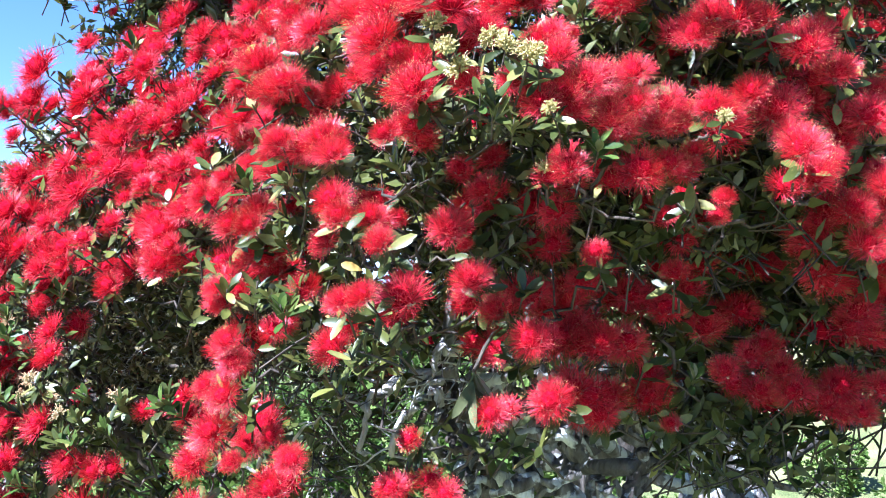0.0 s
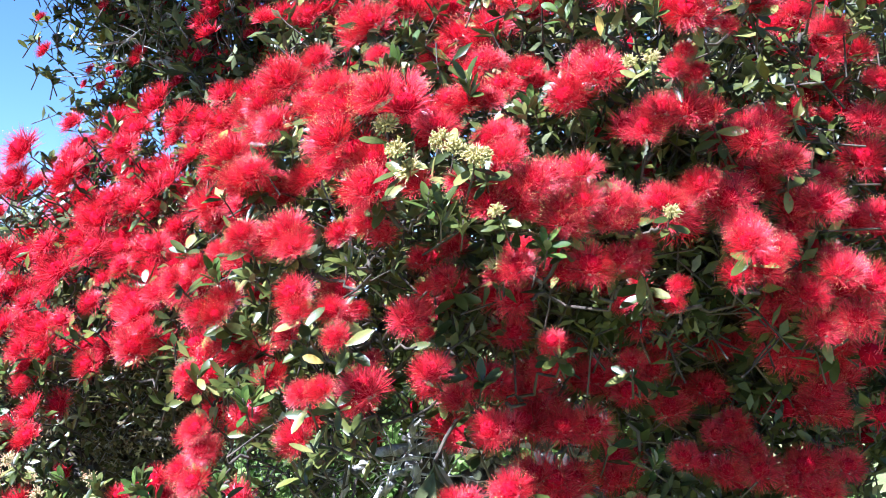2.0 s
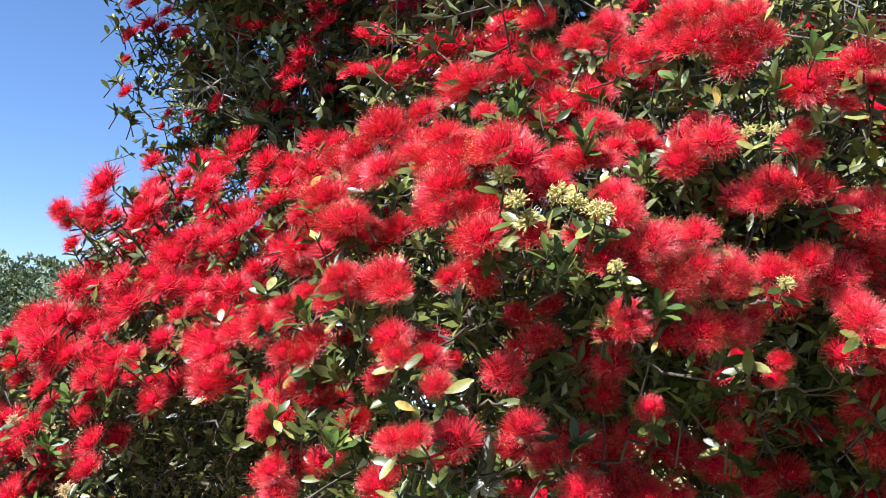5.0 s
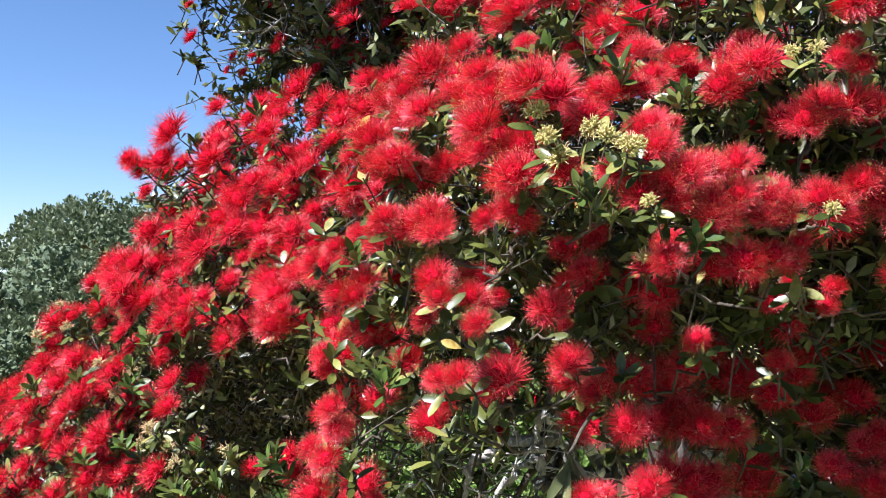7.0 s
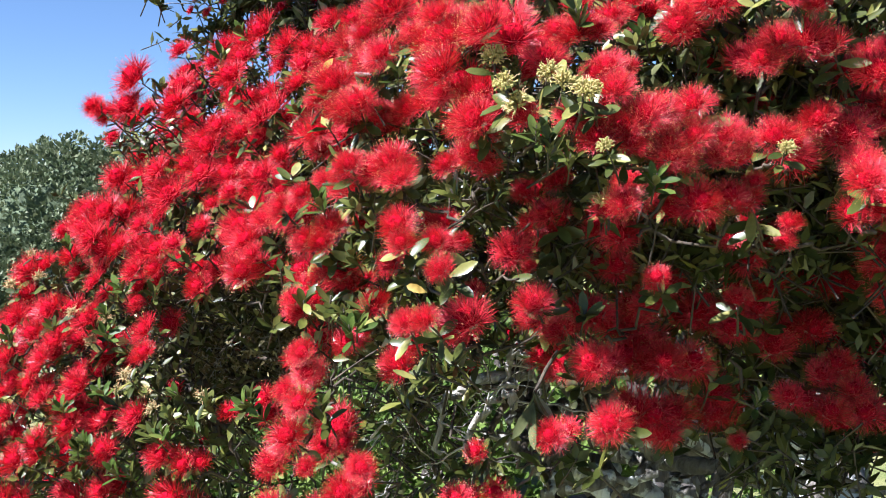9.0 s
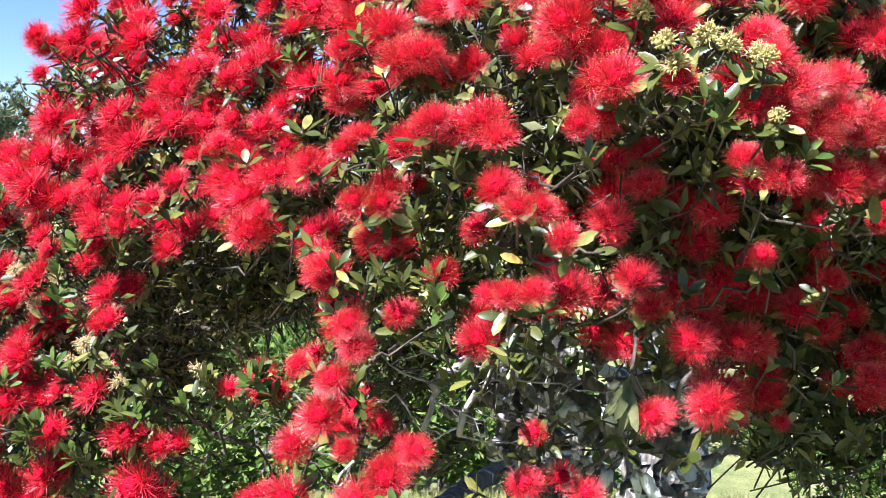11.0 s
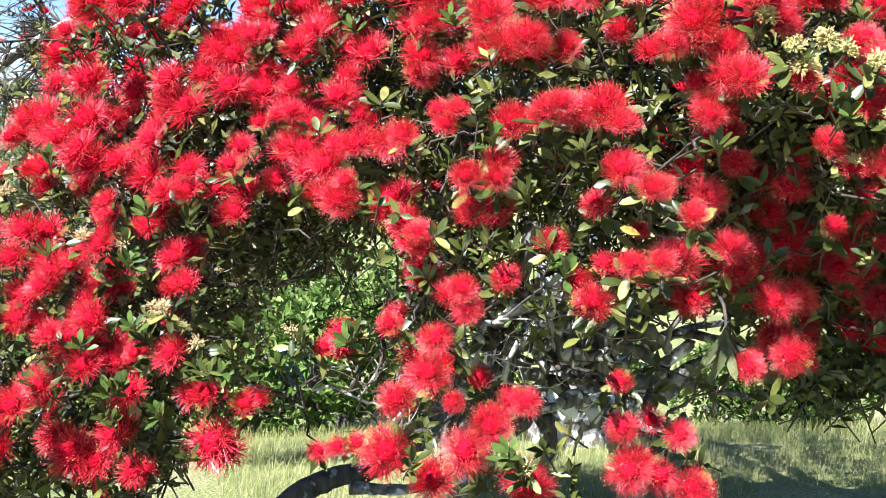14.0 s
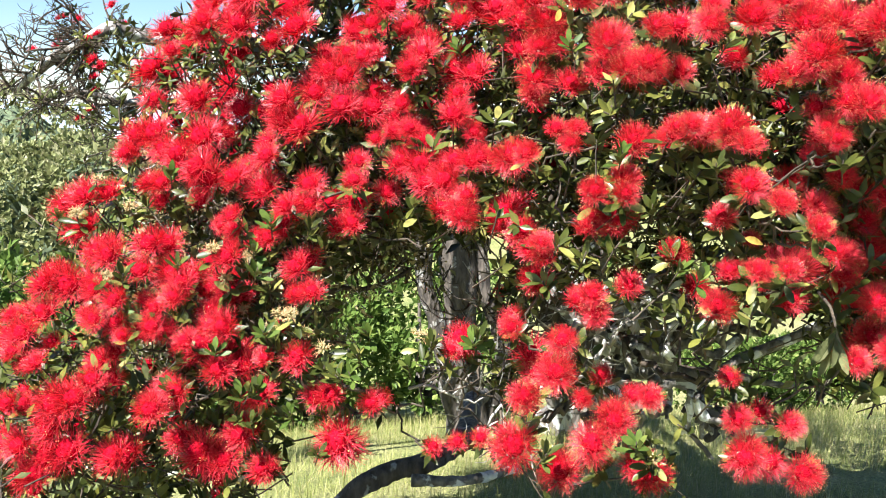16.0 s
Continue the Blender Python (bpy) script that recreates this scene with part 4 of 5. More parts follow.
for k, p in enumerate(SPRIGS):
    d = (SUN * 0.5 + Vector((0, -0.45, 0.5))).normalized()
    part("leafy_shoot", SPRIG_MESHES[k % 4], tree, "fresh leafy shoot", Matrix.Translation(Vector(p) - HOME) @ turned(d + Vector((rng.uniform(-0.4, 0.4), 0, 0)), rng.uniform(0, 6)) @ Matrix.Scale(rng.uniform(0.6, 0.8), 4))
for k in range(16):
    p = Vector((rng.uniform(-1.2, -0.86), rng.uniform(2.2, 2.5), rng.uniform(0.95, 1.22)))
    part("leafy_shoot", SPRIG_MESHES[k % 4], tree, "fresh leafy shoot", Matrix.Translation(p - HOME) @ turned((rng.uniform(-0.5, 0.3), -0.5, 0.7), rng.uniform(0, 6)) @ Matrix.Scale(rng.uniform(0.55, 0.8), 4))
for k, p in enumerate(BUDS):
    d = (SUN * 0.5 + Vector((0, -0.6, 0.5))).normalized()
    ob = part("bud_knot", BUD_MESHES[k % 3], tree, "cream unopened flower buds", Matrix.Translation(Vector(p) - HOME) @ turned(d + Vector((rng.uniform(-0.5, 0.5), 0, rng.uniform(-0.3, 0.3))), k) @ Matrix.Scale(rng.uniform(0.8, 1.1) if k < 7 else 0.68, 4))
    part("leaf_rosette", ROSETTES[k % 4], ob, "leathery green leaves", Matrix.Translation((0, 0, -0.012)))
for k, p in enumerate(FADED):
    ob = part("faded_head", FADED_MESHES[k % 2], tree, "withered flower head with pale cups", Matrix.Translation(Vector(p) - HOME) @ turned((rng.uniform(-0.5, 0.3), -0.6, 0.8), k) @ Matrix.Scale(rng.uniform(0.75, 1.1), 4))
    part("leaf_rosette", ROSETTES[k % 4], ob, "leathery green leaves", Matrix.Translation((0, 0, -0.012)))


# Leafy twigs inside and behind the flowering shell.
def any_turn(r):
    return turned((r.gauss(0, 1) - 0.3, r.gauss(0, 1) - 0.35, r.gauss(0, 0.7) + 0.7), r.uniform(0, 6.28))


def in_hollow(p):
    """The leafless hollows under the crown, where trunk and slope show."""
    x, y, z = p
    if y < 2:
        return False
    a, b, c, e = (x + 1.36) / y, (x + 0.66) / y, (x + 0.85) / y, (z - 1.62) / y
    g, h = (x + 0.62) / (y - 0.11), (z - 1.65) / (y - 0.11)
    if 0.2 < g < 0.41 and -0.38 < h < -0.14:
        return True
    return (0.25 < a < 0.39 and -0.3 < e < -0.08) or (0.21 < b < 0.44 and -0.26 < e < -0.05) or (-0.1 < b < 0.08 and e < -0.12) or (0.42 < a < 0.8 and -0.28 < e < -0.13) or (0.13 < a < 0.3 and e < -0.25) or (-0.01 < c < 0.15 and e < -0.115)


def in_sky(p):
    """The open air left of the crown."""
    return p[1] > 2.6 and (p[0] - 0.06) / p[1] < -0.415 and p[2] > 1.65 + 0.12 * p[1]


for p, d, size in all_heads:
    # a second head often opens behind and beside the first
    if rng.random() < (0.7 if p.x > -0.4 else 0.6) and size > 0.026:
        q = p + Vector((rng.choice((-1, 1)) * rng.uniform(0.5, 1.0) * size, rng.uniform(0.03, 0.08), rng.uniform(-0.6, 0.3) * size))
        joined.many(MID_HEADS[rng.randrange(3)], [Matrix.Translation(q - HOME) @ turned(d, rng.uniform(0, 6)) @ Matrix.Scale((1.3 if p.x > -0.4 else 1.45) * size / 0.05, 4)])
    for k in range(3 if p.y > 3.2 else 0 if p.y < 1.85 and p.x > -0.2 and p.z > 1.5 else rng.choice((0, 1, 1) if p.x > -0.4 else (0, 0, 1))):
        q = p + Vector((rng.gauss(0, 0.04), rng.uniform(0.01, 0.07), rng.uniform(-0.11, -0.05)))
        if in_hollow(q):
            continue
        inner.many(SPRIGS_NEAR[rng.randrange(3)], [Matrix.Translation(q - HOME) @ turned((rng.gauss(0, 0.6) - 0.3, -0.5, 0.8), rng.uniform(0, 6))])
    for k in range(5 if p.z > 1.35 else 3):
        back = rng.uniform(0.18, 0.7)
        q = p + Vector((rng.gauss(0, 0.09), back, rng.gauss(-0.04, 0.1)))
        if (q.z < 0.85 and rng.random() < 0.5) or in_hollow(q) or in_sky(q):
            continue
        inner.many(SPRIGS_INNER[rng.randrange(3)], [Matrix.Translation(q - HOME) @ any_turn(rng)])
# The flank of the crown that turns away to the left.
for k in range(70):
    y = rng.uniform(2.95, 3.5)
    q = Vector((max(-1.31, -0.375 * y) + rng.uniform(0.0, 0.14), y, rng.uniform(1.5, 1.6 + 0.17 * y)))
    joined.many(FAR_HEADS[k % 2], [Matrix.Translation(q - HOME) @ turned(SUN + Vector((-0.5, -0.3, 0)), k) @ Matrix.Scale(rng.uniform(0.95, 1.2), 4)])
    for j in range(2):
        w = q + Vector((rng.uniform(0.05, 0.3), rng.uniform(0, 0.4), rng.gauss(-0.02, 0.1)))
        inner.many(SPRIGS_INNER[j % 3], [Matrix.Translation(w - HOME) @ any_turn(rng)])
# leaf boxes behind the right-hand heads are added to shade the heads below
for count, box in ((120, (-0.12, 0.22, 2.45, 2.8, 1.22, 1.46)), (700, (-0.05, 1.3, 1.95, 2.4, 1.5, 1.75)), (400, (0.4, 1.3, 1.95, 2.4, 1.8, 2.1)), (160, (0.3, 1.2, 1.75, 2.1, 2.1, 2.4)), (260, (0.5, 1.3, 2.0, 2.6, 1.16, 1.5)), (120, (-1.2, -0.5, 2.9, 3.35, 0.95, 1.5)), (200, (0.25, 0.75, 1.7, 1.95, 1.85, 2.05)), (300, (0.12, 0.8, 1.74, 1.95, 1.55, 1.85)), (70, (0.45, 0.8, 1.95, 2.2, 1.06, 1.22)), (130, (-0.46, -0.2, 2.5, 2.9, 0.85, 1.3))):
    for k in range(count):
        q = Vector((rng.uniform(*box[:2]), rng.uniform(*box[2:4]), rng.uniform(*box[4:])))
        if in_hollow(q):
            continue
        inner.many(SPRIGS_INNER[rng.randrange(3)], [Matrix.Translation(q - HOME) @ any_turn(rng)])
for k in range(34):
    q = Vector((rng.uniform(0.62, 1.15), rng.uniform(1.72, 2.3), rng.uniform(1.1, 2.45)))
    joined.many(FAR_HEADS[k % 2], [Matrix.Translation(q - HOME) @ turned(SUN + Vector((rng.uniform(-0.5, 0.5), -0.6, 0)), k) @ Matrix.Scale(rng.uniform(0.95, 1.2), 4)])
for k in range(7):
    q = Vector((rng.uniform(-1.9, -1.5), rng.uniform(5.3, 5.8), rng.uniform(1.9, 2.35)))
    joined.many(FAR_HEADS[k % 2], [Matrix.Translation(q - HOME) @ turned(SUN + Vector((-0.3, -0.3, 0)), k) @ Matrix.Scale(rng.uniform(0.9, 1.2), 4)])
    for j in range(4):
        w = q + Vector((rng.uniform(0, 0.25), rng.uniform(0, 0.3), rng.gauss(-0.05, 0.08)))
        inner.many(SPRIGS_INNER[j % 3], [Matrix.Translation(w - HOME) @ any_turn(rng) @ Matrix.Scale(1.5, 4)])
part("inner_leaves", inner.mesh("inner_leaves", ROSETTE_SLOTS), tree, "leathery leaves inside the crown, some added to shade heads below", kind="stuff")

# The crown behind and above: shoots and heads along boughs.
upper = Build()


def in_crown(p):
    """The crown's body: a broad dome over the boughs, open below on the left."""
    x, y, z = p
    top = 4.5 - 0.1 * (x - 1.2) ** 2 - 0.1 * (y - 5.5) ** 2
    low = (1.12 if x > 0.2 else 1.35 if y > 3.6 else 1.1) + 0.2 * noise.noise(Vector((x * 0.9, y * 0.9, 5)))
    front = 1.95 + 0.45 * max(0, -x) + 0.15 * noise.noise(Vector((x * 2, z * 2, 1))) + 0.5 * max(0, z - 2.3) * (x < 0)
    left = -(0.4 if z < 2 else 0.36) * y + 0.12 * noise.noise(Vector((y, z * 1.5, 9)))
    # unseen overhang above the view, added to shade the upper left crown
    if z > 3.0 and 2.5 < y < 4.3 and -1.7 < x < 0.6:
        return z < 3.6
    if y > 4.3 and x < 0.35 + 0.3 * (y - 4.3):
        return False
    if x < -0.35 and y < 3.1 and z > 2.0:
        return False
    a, e = x / y, (z - 1.6) / y
    if a < -0.22 and 0.04 < e < 0.225 - 0.85 * (0.298 + a):
        return False
    if in_hollow(p):
        return False
    return low < z < top and y > front and x > left and noise.noise(Vector((x * 1.1, y * 1.1, z * 1.4))) > (-0.3 if x < 0.2 else -0.55)


# the box from z 3.02 is that unseen overhang, there only for shade
for count, box in ((700, (-1.3, -0.6, 3.2, 4.1, 0.95, 1.65)), (4900, (-1.5, 2.4, 1.9, 3.7, 0.9, 3.3)), (1700, (-1.8, 3.1, 3.2, 7.2, 0.9, 4.2)), (1900, (-1.5, 0.2, 3.1, 4.4, 2.25, 4.2)), (1000, (-1.7, 0.5, 2.5, 3.7, 3.02, 3.6)), (320, (-1.95, -0.7, 2.45, 3.4, 0.45, 0.95))):
    made = 0
    while made < count:
        p = (rng.uniform(*box[:2]), rng.uniform(*box[2:4]), rng.uniform(*box[4:]))
        if (box[5] > 2 and not in_crown(p)) or in_hollow(p) or (p[2] < 3 and in_sky(p)):
            continue
        made += 1
        upper.many((SPRIGS_INNER if p[1] < 2.7 else SPRIGS_FAR)[rng.randrange(3)], [Matrix.Translation(Vector(p) - HOME) @ any_turn(rng) @ Matrix.Scale(rng.uniform(1.0, 1.25) if p[1] < 2.6 else rng.uniform(1.25, 1.7) if p[0] < 0.2 and p[2] > 2.2 else rng.uniform(1.4, 1.9) if p[1] < 3.4 else rng.uniform(1.7, 2.5), 4)])
        if p[1] < 4.5 and made % (6 if box[3] < 3.8 and p[0] > 0 and p[1] < 2.8 else 11) == 0:
            joined.many(FAR_HEADS[made % 2], [Matrix.Translation(Vector(p) - HOME + SUN * 0.05) @ turned(SUN + Vector((0, -0.4, 0)), made) @ Matrix.Scale(rng.uniform(0.8, 1.1), 4)])
# Bare twigs: in the hollow of the crown, along the far bough, and a few dead grey branches.
DEAD = bark_material("bleached_dead_wood", (0.2, 0.18, 0.15), (0.42, 0.39, 0.34), (0.5, 0.49, 0.45), 0.62)


def twiggy(b, start, way, length, radius, depth, r, leafy=0.0):
    line = [start]
    for k in range(4):
        way = (way + Vector((r.gauss(0, 0.28), r.gauss(0, 0.28), r.gauss(0.03, 0.24)))).normalized()
        line.append(line[-1] + way * length / 4)
    tube(b, [q - HOME for q in line], tapered(radius, radius * 0.5, 5), 5, 0, 0.06, depth, False)
    if depth:
        for k in range(r.choice((2, 3))):
            side = (way + Vector((r.gauss(0, 0.8), r.gauss(0, 0.8), r.gauss(0.1, 0.7)))).normalized()
            twiggy(b, line[r.randrange(1, 5)], side, length * r.uniform(0.55, 0.8), radius * 0.6, depth - 1, r, leafy)
    elif r.random() < leafy and not in_sky(line[-1]):
        upper.many(SPRIGS_FAR[r.randrange(3)], [Matrix.Translation(line[-1] - HOME) @ turned(way, r.uniform(0, 6))])
        if r.random() < 0.14:
            joined.many(FAR_HEADS[0], [Matrix.Translation(line[-1] - HOME + Vector((0, 0, 0.04))) @ turned(SUN, depth) @ Matrix.Scale(0.8, 4)])


r = random.Random(21)
for k in range(9):
    b = Build()
    p = Vector((r.uniform(-1.0, -0.45), r.uniform(2.85, 3.5), r.uniform(1.2, 1.6)))
    twiggy(b, p, Vector((r.uniform(-1, 0.3), -0.4, r.uniform(-0.3, 0.5))).normalized(), r.uniform(0.14, 0.26), 0.0034, 2, r, 0.15)
    part("bare_twig", b.mesh("bare_twig", [TWIG]), tree, "bare tangled twig in the hollow")
made = 0
while made < 70:
    b = Build()
    p = Vector((r.uniform(-1.3, 0.1), r.uniform(3.1, 3.8), r.uniform(2.3, 3.0)))
    if p.x < -0.25 * p.y or not in_crown(p):
        continue
    made += 1
    twiggy(b, p, Vector((r.uniform(-0.3, 0.5), -0.5, r.uniform(-0.3, 0.4))).normalized(), r.uniform(0.12, 0.22), 0.005, 2, r, 0.5)
    part("bare_twig", b.mesh("bare_twig", [TWIG]), tree, "tangled brown twig under the crown")
    for k in range(3):
        q = p + Vector((r.uniform(-0.12, 0.15), r.uniform(-0.3, 0), r.uniform(-0.05, 0.15)))
        joined.many(FAR_HEADS[k % 2], [Matrix.Translation(q - HOME) @ turned(SUN, k) @ Matrix.Scale(r.uniform(0.95, 1.35), 4)])
for k in range(6):
    b = Build()
    p = Vector((r.uniform(0.3, 1.1), r.uniform(3.1, 3.6), r.uniform(0.75, 1.1)))
    twiggy(b, p, Vector((r.uniform(-1, 1), -0.3, r.uniform(-0.5, 0.6))).normalized(), r.uniform(0.18, 0.3), 0.006, 2, r, 0.06)
    part("bare_twig", b.mesh("bare_twig", [TWIG]), tree, "bare crooked twig before the trunk")
for k in range(34):
    b = Build()
    p = Vector((r.uniform(-0.46, -0.22), r.uniform(2.4, 2.85), r.uniform(0.88, 1.25)))
    twiggy(b, p, Vector((r.uniform(-0.6, 0.6), -0.3, r.uniform(-0.9, 0.5))).normalized(), r.uniform(0.12, 0.22), 0.0045, 2, r, 0.1)
    part("bare_twig", b.mesh("bare_twig", [DEAD if k % 3 == 0 else TWIG]), tree, "crooked brown twig in a dense tangle")
# Gnarled, lichened pieces added to stand in for the sun-dappled trunk and bough.
for k in range(80):
    b = Build()
    p = Vector((r.uniform(-0.02, 0.62), r.uniform(2.8, 3.15), r.uniform(0.74, 1.2)))
    p.z -= 0.25 * abs(p.x - 0.25)
    way = Vector((r.gauss(0, 0.7), r.gauss(-0.2, 0.4), r.gauss(-0.2, 0.8))).normalized()
    line, girth = [p - HOME], r.uniform(0.008, 0.034)
    for j in range(7):
        way = (way + Vector((r.gauss(0, 0.45), r.gauss(0, 0.3), r.gauss(0, 0.45)))).normalized()
        line.append(line[-1] + way * r.uniform(0.014, 0.035))
    tube(b, line, [girth * (1 - 0.07 * j) * r.uniform(0.65, 1.25) for j in range(8)], 8, 0, 0.4, k)
    part("gnarled_piece", b.mesh("gnarled_piece", [WHITE_BARK if k % 3 else BARK]), tree, "gnarled lichened wood standing in for the dappled trunk")
for k in range(110):
    q = Vector((r.uniform(-0.05, 0.45), r.uniform(2.75, 3.1), r.uniform(1.2, 1.46)))
    upper.many(SPRIGS_INNER[k % 3], [Matrix.Translation(q - HOME) @ any_turn(r)])
# Countless short dry twigs and withered leaves fill the hollow.
# pale leaves and bleached twigs stand in for flecks of sun
litter = Build()
dry_leaf = leaf_piece(0.03, 0.012, 0.15, 0.1, 1, 1, False)
for k in range(15000):
    deep = k % 2
    p = Vector((r.uniform(-1.4, -0.4), r.uniform(3.05, 3.5), r.uniform(0.85, 1.6))) if deep else Vector((r.uniform(-1.2, -0.5), r.uniform(2.7, 3.15), r.uniform(1.0, 1.52)))
    if (p.x > -0.72 and p.z < 1.2) or (not deep and noise.noise(p * 5) < 0):
        continue
    p -= HOME
    way = Vector((r.gauss(0, 1), r.gauss(0, 0.6), r.gauss(0.1, 0.5))).normalized()
    if k % 7 < 2:
        n = r.uniform(0.008, 0.022)
        tube(litter, [p, p + way * n + Vector((0, 0, r.gauss(0, 0.008))), p + way * 2 * n], [0.0015, 0.0013, 0.0007], 3, 0, caps=False)
    else:
        litter.many(dry_leaf, [Matrix.Translation(p) @ turned(way, r.uniform(0, 6)) @ Matrix.Scale(r.uniform(0.8, 1.6) if deep else r.uniform(0.5, 1.1), 4)])
part("dry_twig_litter", litter.mesh("dry_twig_litter", [DEAD, DRY_LEAF]), tree, "fine dry twigs and withered leaves in the hollow", kind="stuff")
far_bough = LINES[6]
for k in range(50):
    b = Build()
    line = LINES[17] if k % 3 == 0 else far_bough
    q = line[r.randrange(len(line) // 2, len(line))]
    twiggy(b, q, Vector((r.uniform(-1.0, 0.3), r.uniform(-0.3, 0.5), r.uniform(-0.8, 0.4))).normalized(), r.uniform(0.18, 0.34), 0.009, 3, r, 0.12)
    part("side_branch", b.mesh("side_branch", [TWIG]), tree, "dark crooked branch with sparse leaves")
DEAD_BRANCHES = [
    [(-0.8, 3.4, 2.52), (-0.92, 3.38, 2.53), (-1.02, 3.35, 2.52), (-1.19, 3.3, 2.51)],
    [(-0.82, 3.4, 2.51), (-0.88, 3.36, 2.54), (-0.94, 3.33, 2.57), (-0.99, 3.3, 2.6)],
    [(-0.93, 3.35, 2.53), (-0.94, 3.33, 2.57), (-0.95, 3.33, 2.62), (-0.97, 3.33, 2.66)],
    [(-0.85, 3.4, 2.48), (-0.9, 3.36, 2.46), (-0.96, 3.33, 2.45), (-1.02, 3.33, 2.47)],
    [(0.02, 2.44, 1.24), (-0.11, 2.4, 1.2), (-0.17, 2.4, 1.17), (-0.19, 2.4, 1.1), (-0.2, 2.42, 1.0)],
    [(-0.03, 2.4, 1.21), (-0.08, 2.4, 1.17), (-0.13, 2.4, 1.11), (-0.16, 2.41, 1.03)],
    [(0.06, 2.42, 1.31), (0.0, 2.4, 1.29), (-0.04, 2.39, 1.28), (-0.05, 2.39, 1.22)],
    [(-0.03, 2.4, 1.21), (-0.02, 2.38, 1.16), (-0.04, 2.37, 1.11), (-0.03, 2.38, 1.05)],
    [(-0.62, 2.62, 0.95), (-0.54, 2.58, 0.96), (-0.47, 2.56, 0.93), (-0.4, 2.55, 0.94)],
    [(-0.52, 2.58, 0.96), (-0.5, 2.57, 1.02), (-0.52, 2.56, 1.07), (-0.55, 2.57, 1.1)],
]
for k, pts in enumerate(DEAD_BRANCHES):
    line = [q + Vector((r.gauss(0, 1), r.gauss(0, 1), r.gauss(0, 1.3))) * (0.009 if k < 8 else 0.003) for q in bent(pts, 4, 0.03, 80 + k)]
    b = Build()
    tube(b, [q - HOME for q in line], [w * r.uniform(0.75, 1.3) for w in tapered(0.0095 if k < 4 else 0.014 if k < 8 else 0.005, 0.004 if k < 4 else 0.007 if k < 8 else 0.002, len(line))], 8, 0, 0.3, k)
    for j in range(5 if k < 4 else 3 if k < 8 else 1):
        twiggy(b, line[r.randrange(2, len(line))], Vector((r.uniform(-1, 1), -0.2, r.uniform(-0.8, 0.5))).normalized(), r.uniform(0.08, 0.2), 0.0035, 1, r)
    part("dead_branch", b.mesh("dead_branch", [DEAD]), tree, "bleached dead branch")
# A wilted shoot with its felted undersides turned out.
droop = Build()
for k in range(11):
    way = Vector((0.75 * math.cos(k * 0.8), 0.5 * math.sin(k * 0.8) - 0.15, -1 + 0.12 * (k % 3)))
    droop.many(leaf_piece(0.088, 0.021, 0.18, 0.12), [Matrix.Translation(Vector((0.05, 1.64, 1.35 - 0.004 * k)) - HOME) @ turned(way, k * 1.7) @ Matrix.Rotation(radians(88), 4, "X") @ Matrix.Scale(0.85 + 0.05 * (k % 4), 4)])
tube(droop, [Vector(q) - HOME for q in ((0.09, 1.76, 1.4), (0.07, 1.69, 1.38), (0.05, 1.64, 1.345))], [0.004, 0.0035, 0.003], 6, 2)
part("wilted_shoot", droop.mesh("wilted_shoot", [LEAF_UNDER, LEAF_UNDER, TWIG]), tree, "wilted shoot with silvery drooping leaves")
loose = Build()
loose.many(leaf_piece(0.05, 0.02, 0.2, 0.1), [Matrix.Identity(4)])
loose_leaf = loose.mesh("yellow_leaf", [YELLOWED, YELLOWED])
for k, p in enumerate(YELLOW_LEAVES):
    part("yellow_leaf", loose_leaf, tree, "withered yellow leaf", Matrix.Translation(Vector(p) - HOME) @ turned((0.2 * (-1) ** k, -1, 0.4), k * 1.3) @ Matrix.Scale(0.8, 4))
part("crown", upper.mesh("crown", ROSETTE_SLOTS), tree, "dense dark leaves of the crown behind, with an unseen shading overhang", kind="stuff")
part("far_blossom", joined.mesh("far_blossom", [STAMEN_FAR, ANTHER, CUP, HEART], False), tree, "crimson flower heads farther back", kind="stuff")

# ---- shrubs and trees behind ----


def small_leaf(length, width, plain=False):
    if plain:
        return np.array([(0, 0, 0), (width / 2, length * 0.5, width * 0.2), (0, length, 0), (-width / 2, length * 0.5, width * 0.2)]), [[0, 1, 2], [0, 2, 3]], [0] * 2
    return np.array([(0, 0, 0), (width / 2, length * 0.5, width * 0.18), (0, length, 0), (-width / 2, length * 0.5, width * 0.18), (0, length * 0.5, 0)]), [[0, 1, 4], [1, 2, 4], [2, 3, 4], [3, 0, 4]], [0] * 4


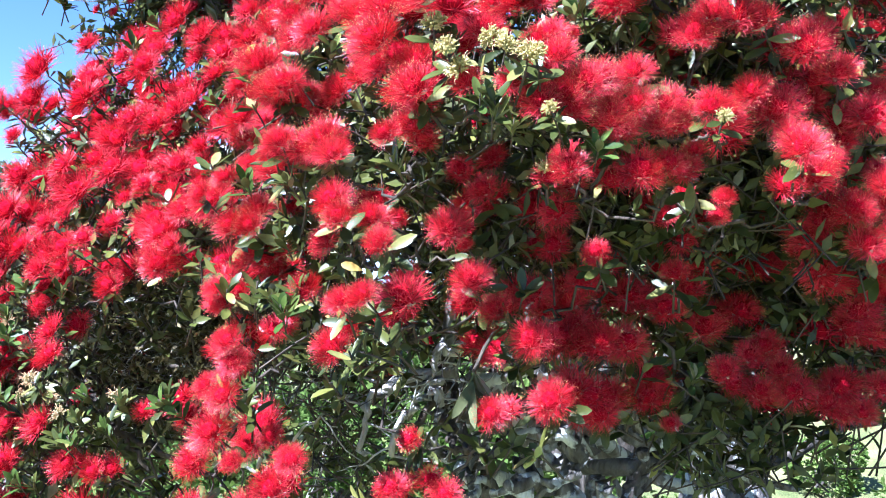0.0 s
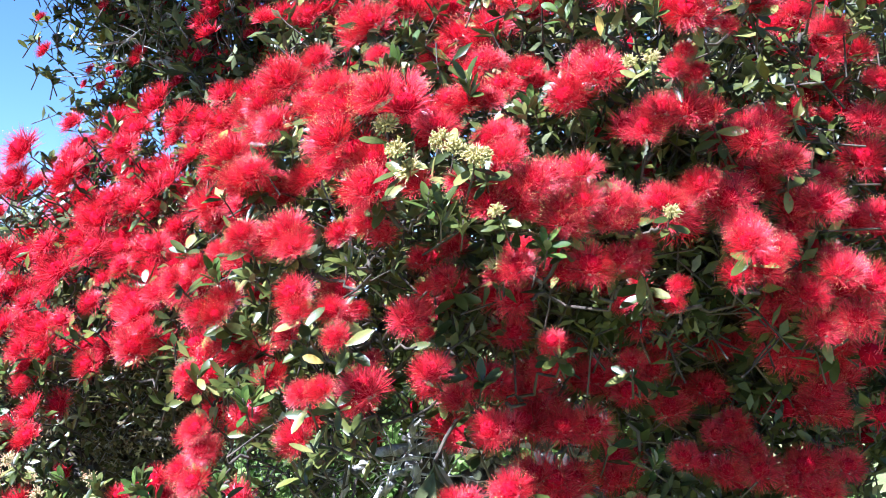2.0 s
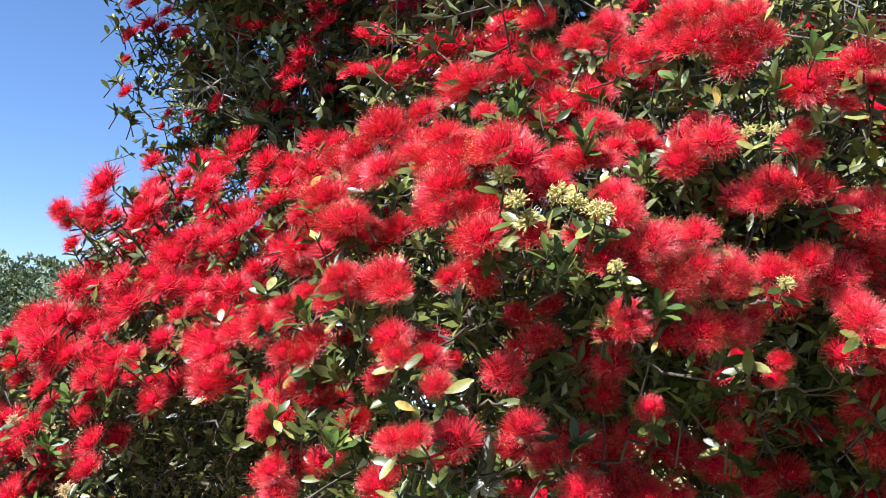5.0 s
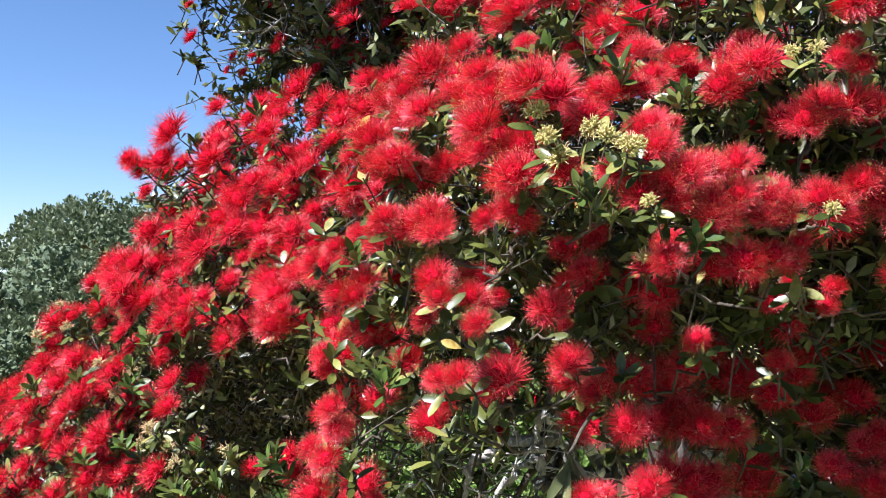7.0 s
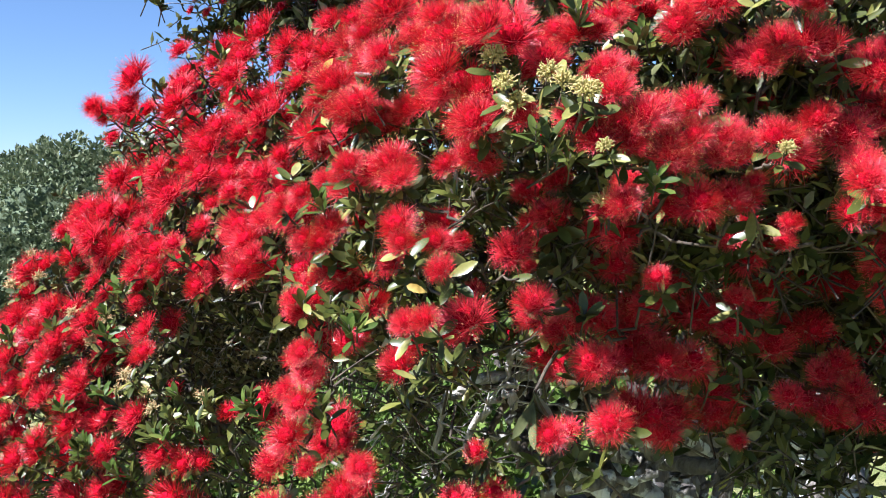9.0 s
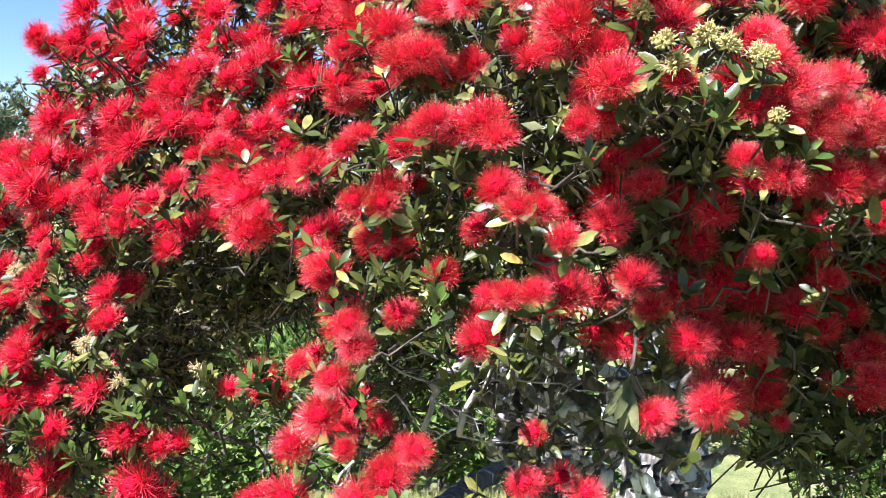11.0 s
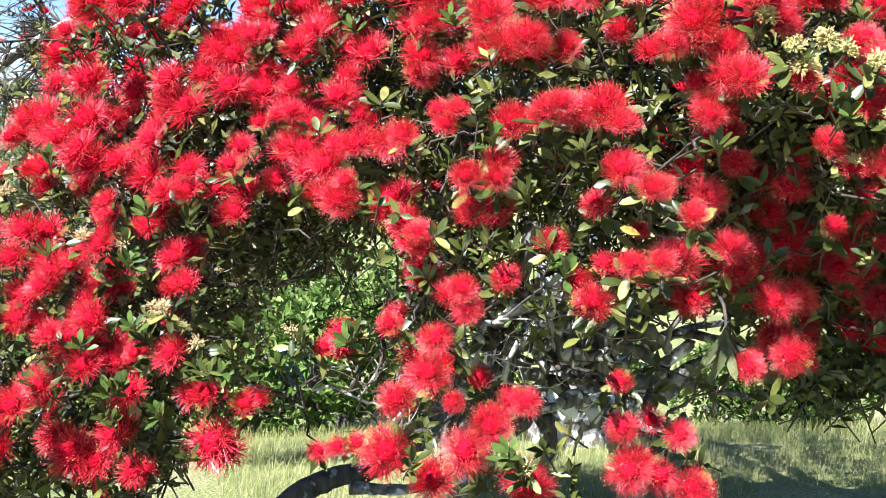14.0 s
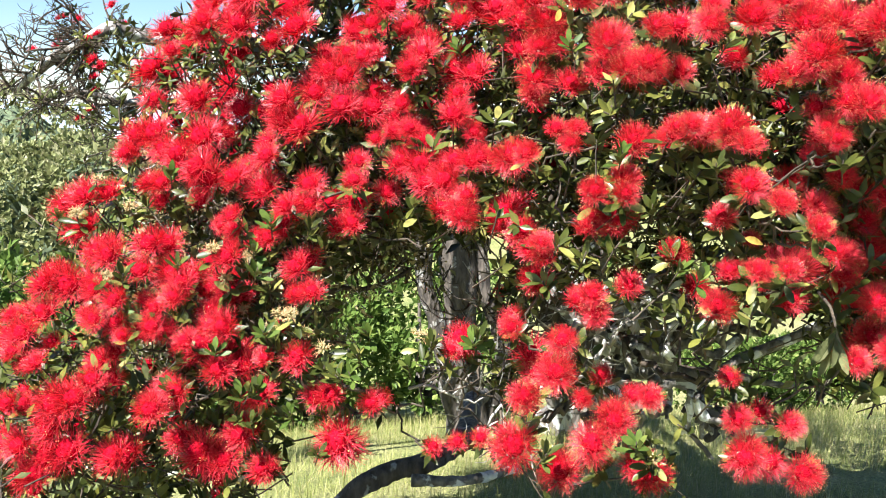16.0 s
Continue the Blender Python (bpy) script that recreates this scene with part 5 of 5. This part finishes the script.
def shrub(name, label, category, centre, size, leaves, leaf, mat, seed, lumps=9, gap=-0.15, group=""):
    """A rounded bush or tree: stems, and a crown of leaves in uneven clumps."""
    r = random.Random(seed)
    x, y, z = centre
    foot = Vector((x, y, ground_height(x, y) - 0.1))
    ob = new(name)
    ob.location = foot
    tagged(ob, label, category, group)
    lobes = []
    for k in range(lumps):
        a, h = r.uniform(0, 6.283), r.uniform(-0.5, 0.75)
        out = 0.55 if lumps < 10 else 0.68 * (1 - max(0, h)) ** 0.6
        lobes.append((Vector((math.cos(a) * size[0] * out, math.sin(a) * size[1] * out, z - foot.z + h * size[2])), r.uniform(0.38, 0.58)))
    lobes += [(Vector((0, 0, z - foot.z)), 0.74)]
    b = Build()
    tube(b, bent([(0, 0, -0.1), (0.1, 0, (z - foot.z) * 0.5), (0, 0, z - foot.z)], 4, 0.06, seed), tapered(size[0] * 0.1, size[0] * 0.04, 9), 9, 0, 0.2, seed)
    for c, s in lobes[:6]:
        tube(b, bent([(0, 0, (z - foot.z) * 0.3), c * 0.6, c], 3, 0.05, seed), tapered(size[0] * 0.045, size[0] * 0.012, 7), 6, 0, 0.1, seed)
    part("trunk", b.mesh("trunk", [BARK]), ob)
    b = Build()
    piece = small_leaf(leaf, leaf * 0.6, True)
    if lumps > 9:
        # a solid uneven core fills each lobe, inner shade put into its dark green
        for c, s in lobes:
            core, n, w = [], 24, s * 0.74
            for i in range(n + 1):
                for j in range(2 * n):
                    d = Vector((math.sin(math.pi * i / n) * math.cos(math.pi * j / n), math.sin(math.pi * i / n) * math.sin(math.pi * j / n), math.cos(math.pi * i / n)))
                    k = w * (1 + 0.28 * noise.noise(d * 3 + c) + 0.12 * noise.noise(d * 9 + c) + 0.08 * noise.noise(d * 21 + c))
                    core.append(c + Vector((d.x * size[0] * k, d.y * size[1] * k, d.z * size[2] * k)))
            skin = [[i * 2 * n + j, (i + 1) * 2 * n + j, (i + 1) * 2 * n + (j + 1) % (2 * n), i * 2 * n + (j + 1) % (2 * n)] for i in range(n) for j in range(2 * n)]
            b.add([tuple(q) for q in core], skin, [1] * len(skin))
    bunch = 4
    spots = 0
    while spots < leaves // bunch:
        c, s = lobes[r.randrange(len(lobes))]
        d = Vector((r.gauss(0, 1), r.gauss(0, 1), r.gauss(0.15, 1))).normalized()
        rad = s * (1 + 0.28 * noise.noise(d * 3 + c)) * (1 - 0.12 * r.random() ** 2)
        q = c + Vector((d.x * size[0] * rad, d.y * size[1] * rad, d.z * size[2] * rad))
        spots += 0.1
        if any(sum(((q[i] - c2[i]) / size[i]) ** 2 for i in range(3)) < (s2 * 0.8) ** 2 for c2, s2 in lobes if c2 is not c):
            continue
        spots += 0.9
        if noise.noise(d * 2.6 + c * 1.7) < gap and r.random() < 0.8:
            continue
        for j in range(bunch):
            e = (d * 0.8 + Vector((r.gauss(0, 0.7), r.gauss(0, 0.7), r.gauss(0.25, 0.6)))).normalized()
            m = Matrix.Translation(q + e * leaf * r.uniform(0, 0.7)) @ turned(e, r.uniform(0, 6)) @ Matrix.Rotation(radians(r.uniform(55, 90)), 4, "X") @ Matrix.Scale(r.uniform(0.7, 1.3), 4)
            b.many(piece, [m])
    part("crown", b.mesh("crown", [mat, SHADE_CORE], False), ob)


shrub("bush", "rounded light green bush on the grass slope", "bush", (5.17, 9.2, -1.08), (0.55, 0.55, 0.4), 5000, 0.07, SHRUB, 1, group="bushes on the slope")
shrub("bush", "rounded green bush beside another bush", "bush", (5.95, 9.2, -1.08), (0.62, 0.55, 0.42), 5000, 0.07, SHRUB, 2, group="bushes on the slope")
shrub("bush", "small green bush under the flowering tree", "bush", (4.6, 9.4, -1.1), (0.42, 0.42, 0.36), 3000, 0.07, SHRUB, 3, group="bushes on the slope")
shrub("bush", "round leafy bush in the shade of the tree", "bush", (4.85, 13.0, -1.6), (0.5, 0.5, 0.42), 4000, 0.07, SHRUB, 4, group="bushes on the slope")
for k, (x, y, z, s) in enumerate([(-2.2, 7.4, -0.45, 0.8), (-3.3, 8.4, -0.3, 0.95), (-2.6, 9.6, -0.35, 0.85), (-1.2, 9.2, -0.3, 0.9), (0.1, 9.0, -0.25, 0.9), (1.2, 9.2, -0.2, 0.95), (-0.6, 10.6, 0.3, 1.3), (0.7, 10.8, 0.3, 1.1)]):
    shrub("shrub", "leafy bright green shrub in a dense bank", "shrub", (x, y, z - 0.3), (s, s, s * 0.85), 4500, 0.1, SHRUB, 10 + k, group="shrubs in the bank")
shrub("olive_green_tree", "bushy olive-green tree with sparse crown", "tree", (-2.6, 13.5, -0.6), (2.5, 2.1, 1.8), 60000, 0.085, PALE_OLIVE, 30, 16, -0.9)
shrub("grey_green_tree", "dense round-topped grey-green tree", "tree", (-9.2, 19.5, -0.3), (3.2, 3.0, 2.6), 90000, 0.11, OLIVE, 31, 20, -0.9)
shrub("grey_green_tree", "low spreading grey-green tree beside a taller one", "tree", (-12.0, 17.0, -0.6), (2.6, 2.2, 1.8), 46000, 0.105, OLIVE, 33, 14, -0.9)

# ---- long grass ----
grass = Build()
r = random.Random(5)
blade_piece = (np.array([(-0.004, 0, 0), (0.004, 0, 0), (0.003, 0.03, 0.16), (-0.003, 0.03, 0.16), (0, 0.11, 0.3)]), [[0, 1, 2, 3], [3, 2, 4]], [0, 0])
for k in range(60000):
    x, y = r.uniform(-0.8, 7.5), r.uniform(3.4, 9.4)
    if noise.noise(Vector((x, y, 0))) < -0.3:
        continue
    s = r.uniform(0.2, 0.5)
    grass.many(blade_piece, [Matrix.Translation((x, y, ground_height(x, y))) @ Matrix.Rotation(r.uniform(0, 6.3), 4, "Z") @ Matrix.Rotation(r.uniform(-0.9, 0.3), 4, "X") @ Matrix.Scale(s, 4)])
tagged(new("long_grass", grass.mesh("long_grass", [BLADE], False)), "long seeding grass on the slope", "grass", kind="stuff")
